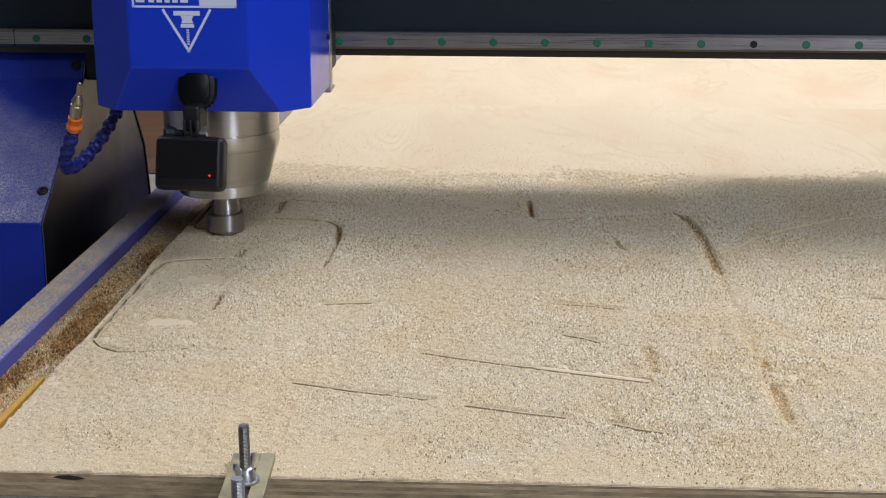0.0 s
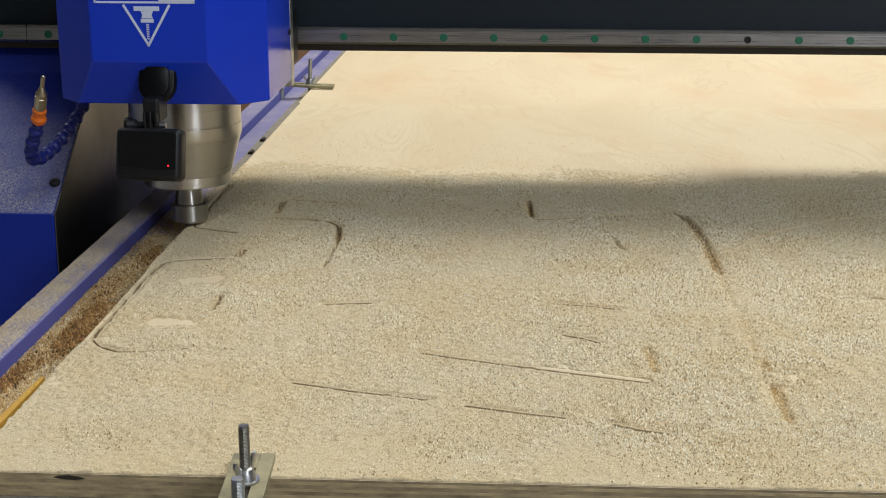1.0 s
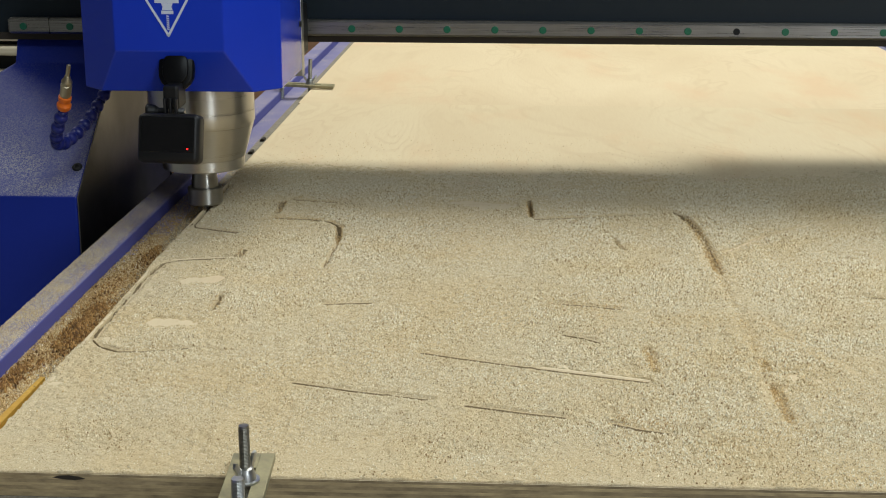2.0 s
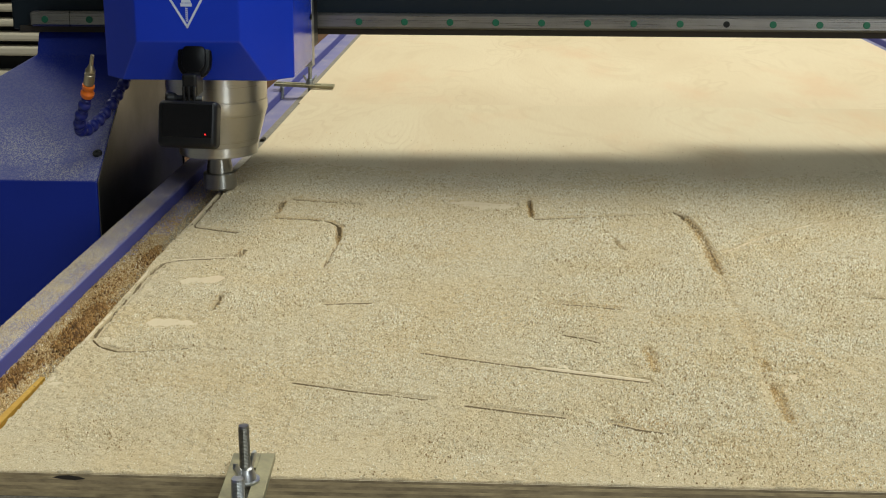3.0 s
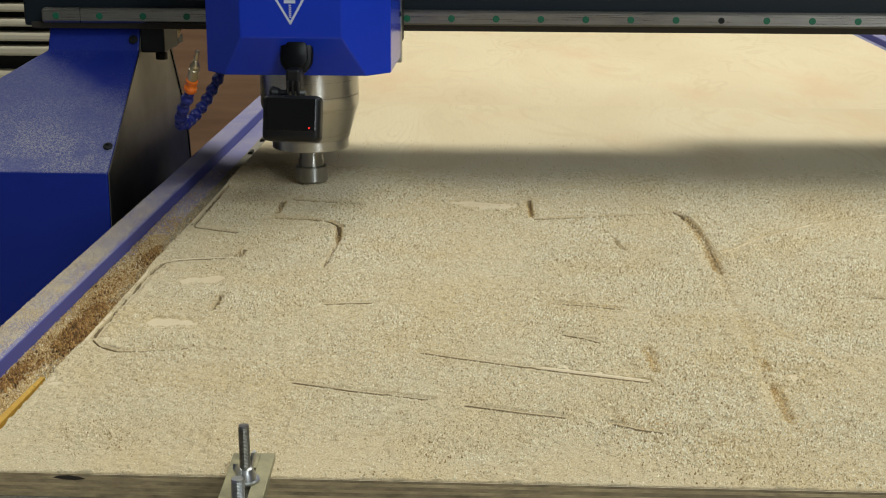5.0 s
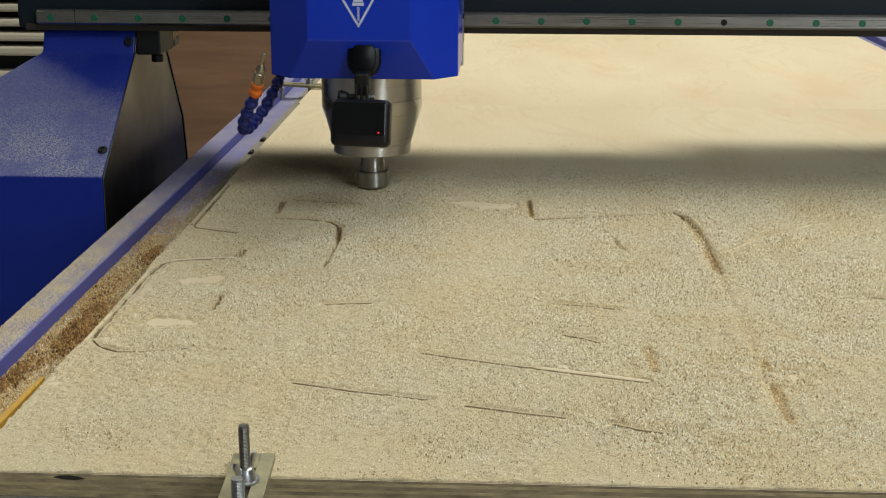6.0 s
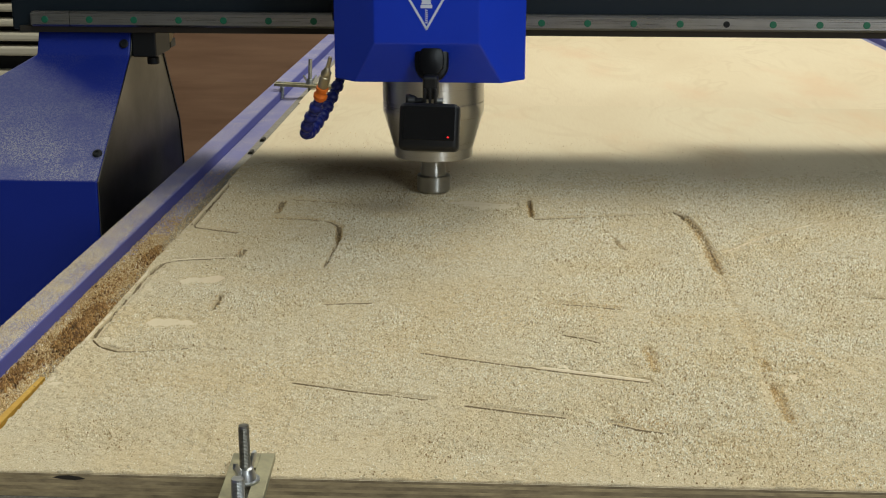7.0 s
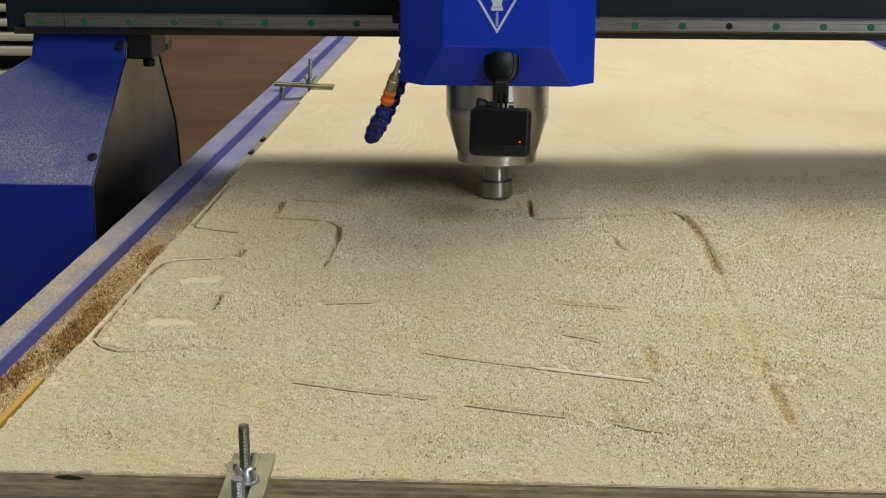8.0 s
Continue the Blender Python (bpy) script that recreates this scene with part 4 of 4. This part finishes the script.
    def along(d):
        for k in range(len(way) - 1):
            if d <= dist[k + 1]:
                return way[k].lerp(way[k + 1], (d - dist[k]) / (dist[k + 1] - dist[k]))
        return way[-1]
    ball = lathe([(0.0035, -0.0085), (0.0062, -0.0078), (0.0076, -0.005), (0.0078, -0.001), (0.0066, 0.0015), (0.0044, 0.003), (0.0058, 0.0052), (0.0060, 0.0070), (0.0040, 0.0088)], steps=20)
    link_mesh = None
    count = 19
    for i in range(count):
        d = dist[-1] * (i + 0.5) / count
        p, ahead = along(d), along(min(d + 0.006, dist[-1])) - along(max(d - 0.006, 0))
        if link_mesh is None:
            ob = part("hose_joint", ball, HOSE, hose, smooth=True)
            link_mesh = ob.data
        else:
            ob = new("hose_joint", link_mesh)
            ob.parent = hose
        ob.matrix_local = Matrix.LocRotScale(p - hose.location, ahead.to_track_quat("Z", "Y"), None)
    tip = way[-1]
    up = (Vector((-0.1070, -0.2842, 0.194)) - tip).normalized()
    turn = up.to_track_quat("Z", "Y")
    nozzle = part("nozzle_base", lathe([(0.0001, 0.001), (0.0056, 0.001), (0.0078, 0.004), (0.0080, 0.008), (0.0062, 0.0105), (0.0060, 0.0125), (0.0072, 0.0145), (0.0072, 0.0185), (0.0055, 0.0192), (0.0001, 0.0192)], steps=24), ORANGE, head, "orange plastic hose fitting")
    sharp(nozzle)
    nozzle.matrix_local = Matrix.LocRotScale(tip, turn, None)
    spout = part("nozzle", lathe([(0.0001, 0.0), (0.0054, 0.0), (0.0054, 0.0014), (0.0062, 0.0018), (0.0062, 0.0150), (0.0056, 0.0155), (0.0056, 0.0180), (0.0060, 0.0185), (0.0060, 0.0200), (0.0044, 0.0225), (0.0030, 0.0270), (0.0025, 0.0275), (0.0023, 0.041), (0.0015, 0.041), (0.0001, 0.040)], steps=24), BRASS, head, "nickel-plated brass nozzle")
    sharp(spout)
    spout.matrix_local = Matrix.LocRotScale(tip + up * 0.0193, turn, None)
    return head


head = make_head()


def make_action_camera():
    camthing = thing("action_camera", "small black action camera on a sticky mount", "camera")
    def tilted(bm, rx, at):
        bmesh.ops.transform(bm, verts=bm.verts[:], matrix=pose(*at, rx))
        return bm
    outline = []
    for i in range(28):
        a = 2 * math.pi * i / 28
        cx, cz = math.cos(a), math.sin(a)
        w = 0.0195 if cz > -0.2 else 0.0195 - 0.006 * min(1, (-cz - 0.2) / 0.8)
        outline.append((w * math.copysign(abs(cx) ** 0.55, cx), 0.0235 * math.copysign(abs(cz) ** 0.6, cz)))
    part("mount_pad", tilted(prism(outline, "y", -0.011, 0.0, 0.0028), -20, (0.0055, -0.2600, 0.184)), GLOSS, camthing, "glossy black adhesive mount", True)
    inner = [(x * 0.72, z * 0.70 - 0.002) for x, z in outline]
    part("mount_clip", tilted(prism(inner, "y", -0.0145, -0.0108, 0.0014), -20, (0.0055, -0.2600, 0.184)), GLOSS, camthing, "", True)
    arm = block(-0.0085, 0.0085, -0.300, -0.264, 0.147, 0.173, 0.003)
    bmesh.ops.translate(arm, verts=arm.verts[:], vec=(0.0055, 0, 0))
    part("mount_arm", arm, PLASTIC, camthing)
    for x in (-0.0058, 0.0, 0.0058):
        part("mount_finger", block(0.0055 + x - 0.0016, 0.0055 + x + 0.0016, -0.305, -0.286, 0.135, 0.160, 0.0012), PLASTIC, camthing)
    def rod(profile):
        r = lathe(profile, steps=18)
        bmesh.ops.rotate(r, verts=r.verts[:], cent=(0, 0, 0), matrix=Matrix.Rotation(radians(-90), 3, "Y"))
        bmesh.ops.translate(r, verts=r.verts[:], vec=(0.0055, -0.298, 0.1455))
        return r
    part("thumb_screw", rod([(0.0001, 0.008), (0.0036, 0.008), (0.0036, 0.014), (0.0058, 0.017), (0.0078, 0.024), (0.0070, 0.027), (0.0001, 0.027)]), PLASTIC, camthing)
    part("screw_end", rod([(0.0001, -0.015), (0.0030, -0.0145), (0.0030, -0.008), (0.0001, -0.008)]), ZINC, camthing, "bright steel screw end")
    at = pose(0.0055, -0.310, 0.1180, -13, 0.6, -3)
    def placed(bm):
        bmesh.ops.transform(bm, verts=bm.verts[:], matrix=at)
        return bm
    body = part("camera_body", placed(block(-0.0338, 0.0338, -0.010, 0.016, -0.0270, 0.0262, 0.0065, segments=4)), PLASTIC, camthing, "", True)
    part("lens_housing", placed(block(-0.031, -0.004, 0.0155, 0.022, -0.002, 0.024, 0.002)), PLASTIC, body)
    part("screen", placed(block(-0.0285, 0.0290, -0.0108, -0.0096, -0.0150, 0.0222, 0.0004)), GLASS, body, "black glass screen")
    part("record_light", placed(block(0.0212, 0.0228, -0.0114, -0.0109, -0.0120, -0.0104)), RED, body, "small glowing red light")
    return camthing


action_camera = make_action_camera()


# ---- clamps ----
def stud(length, r, turns=True):
    prof = [(0.0001, 0.0)]
    z = 0.0
    while z < length - 0.0012:
        prof += [(r, z), (r * 0.93, z + 0.0005)]
        z += 0.0010
    prof += [(r * 0.9, length), (0.0001, length)]
    return lathe(prof, steps=16)


def wing_nut():
    bm = lathe([(0.0036, 0.0), (0.0072, 0.0), (0.0066, 0.004), (0.0052, 0.0075), (0.0036, 0.0085)], steps=20)
    for sx in (-1, 1):
        wing = prism([(sx * 0.0045, 0.002), (sx * 0.0085, 0.0045), (sx * 0.0135, 0.0125), (sx * 0.0125, 0.0155), (sx * 0.0095, 0.0145), (sx * 0.0050, 0.0065)], "y", -0.0011, 0.0011, 0.0004)
        bm = joined(bm, wing)
    return bm


def make_clamp(name, label, m, length, stud_h, second_h, low, second=0.030, spin=65):
    """A slotted bar over the sheet's edge: the bar runs along local -x from the sheet, held by a stud with a wing nut."""
    c = thing(name, label, "clamp", m, group="clamps on the sheet")
    outline_w = 0.0145
    bm = block(-length + 0.045, 0.045, -outline_w, -0.0042, 0.0, 0.005, 0.0006)
    bm = block(-length + 0.045, 0.045, 0.0042, outline_w, 0.0, 0.005, 0.0006, bm=bm)
    bm = block(0.021, 0.0448, -0.0043, 0.0043, 0.0001, 0.0049, bm=bm)
    bm = block(-length + 0.0452, -second - 0.012, -0.0043, 0.0043, 0.0001, 0.0049, bm=bm)
    part("clamp_bar", bm, ZINC_DUSTY, c, "slotted zinc-plated bar, dusty")
    s = part("stud", stud(stud_h - low, 0.0037), STUD, c, "threaded zinc-plated stud")
    s.location = (0, 0, low)
    n = sharp(part("wing_nut", wing_nut(), ZINC, c))
    n.location, n.rotation_euler = (0, 0, 0.0066), (0, 0, radians(spin))
    w = part("washer", lathe([(0.0040, 0.0), (0.0095, 0.0), (0.0095, 0.0014), (0.0040, 0.0014)], steps=28), ZINC, c)
    w.location = (0, 0, 0.0051)
    s2 = part("heel_bolt", stud(second_h - low, 0.0043), ZINC, c, "threaded heel bolt")
    s2.location = (-second, 0, low)
    return c


make_clamp("sheet_clamp", "zinc-plated step clamp bolted over the sheet's front edge", pose(-0.1712, 0.8291, ZB + 0.0005, 0, 0, 93), 0.14, 0.0445, 0.0225, -0.0185, 0.034, -25)
make_clamp("sheet_clamp", "zinc-plated step clamp over the far side edge of the sheet", pose(-0.3745, 2.54, ZB + 0.0030, 0, 2.6, 2), 0.11, 0.052, 0.006, -0.0335, 0.052, 10)


# ---- far corner behind the upright ----
rack = thing("bar_rack", "stack of pale bars lying on a dark rack", "rack", pose(-1.50, 4.6, 0))
part("rack_frame", block(-1.6, 0.0, 0.05, 0.10, 0, 1.5, 0.004), BLACK, rack)
for z0, z1 in ((0.583, 0.614), (0.632, 0.660), (0.681, 0.706), (0.730, 0.756), (0.780, 0.806), (0.830, 0.856), (0.880, 0.906)):
    part("bar", block(-1.6, 0.0, -0.03, 0.0495, z0, z1, 0.008), PALE, rack)
box = tagged(part("white_crate", block(-1.6, 0.0, -0.04, 0.045, 0.0, 0.530, 0.01), PALE), "white crate below the stacked bars", "crate")
box.location = (-1.50, 4.6, 0)
chest = thing("wooden_cabinet", "long brown wood-grain cabinet standing on the pale floor", "cabinet", pose(-1.62, 5.38, 0))
part("carcass", block(0, 3.4, 0.02, 0.55, 0.0, 1.05, 0.004), WOOD, chest)
for i in range(2):
    part("door", block(0.004 + 1.7 * i, 1.696 + 1.7 * i, 0.0, 0.0195, 0.004, 1.046, 0.003), WOOD, chest)


# ---- what moves ----
def motions():
    walk(gantry, [(t, pose(0, y, ZB)) for t, y in zip(TIMES, GANTRY_Y)])
    for ob in (head, action_camera):
        walk(ob, [(t, pose(x, y, ZB)) for t, x, y in zip(TIMES, HEAD_X, GANTRY_Y)])


motions()
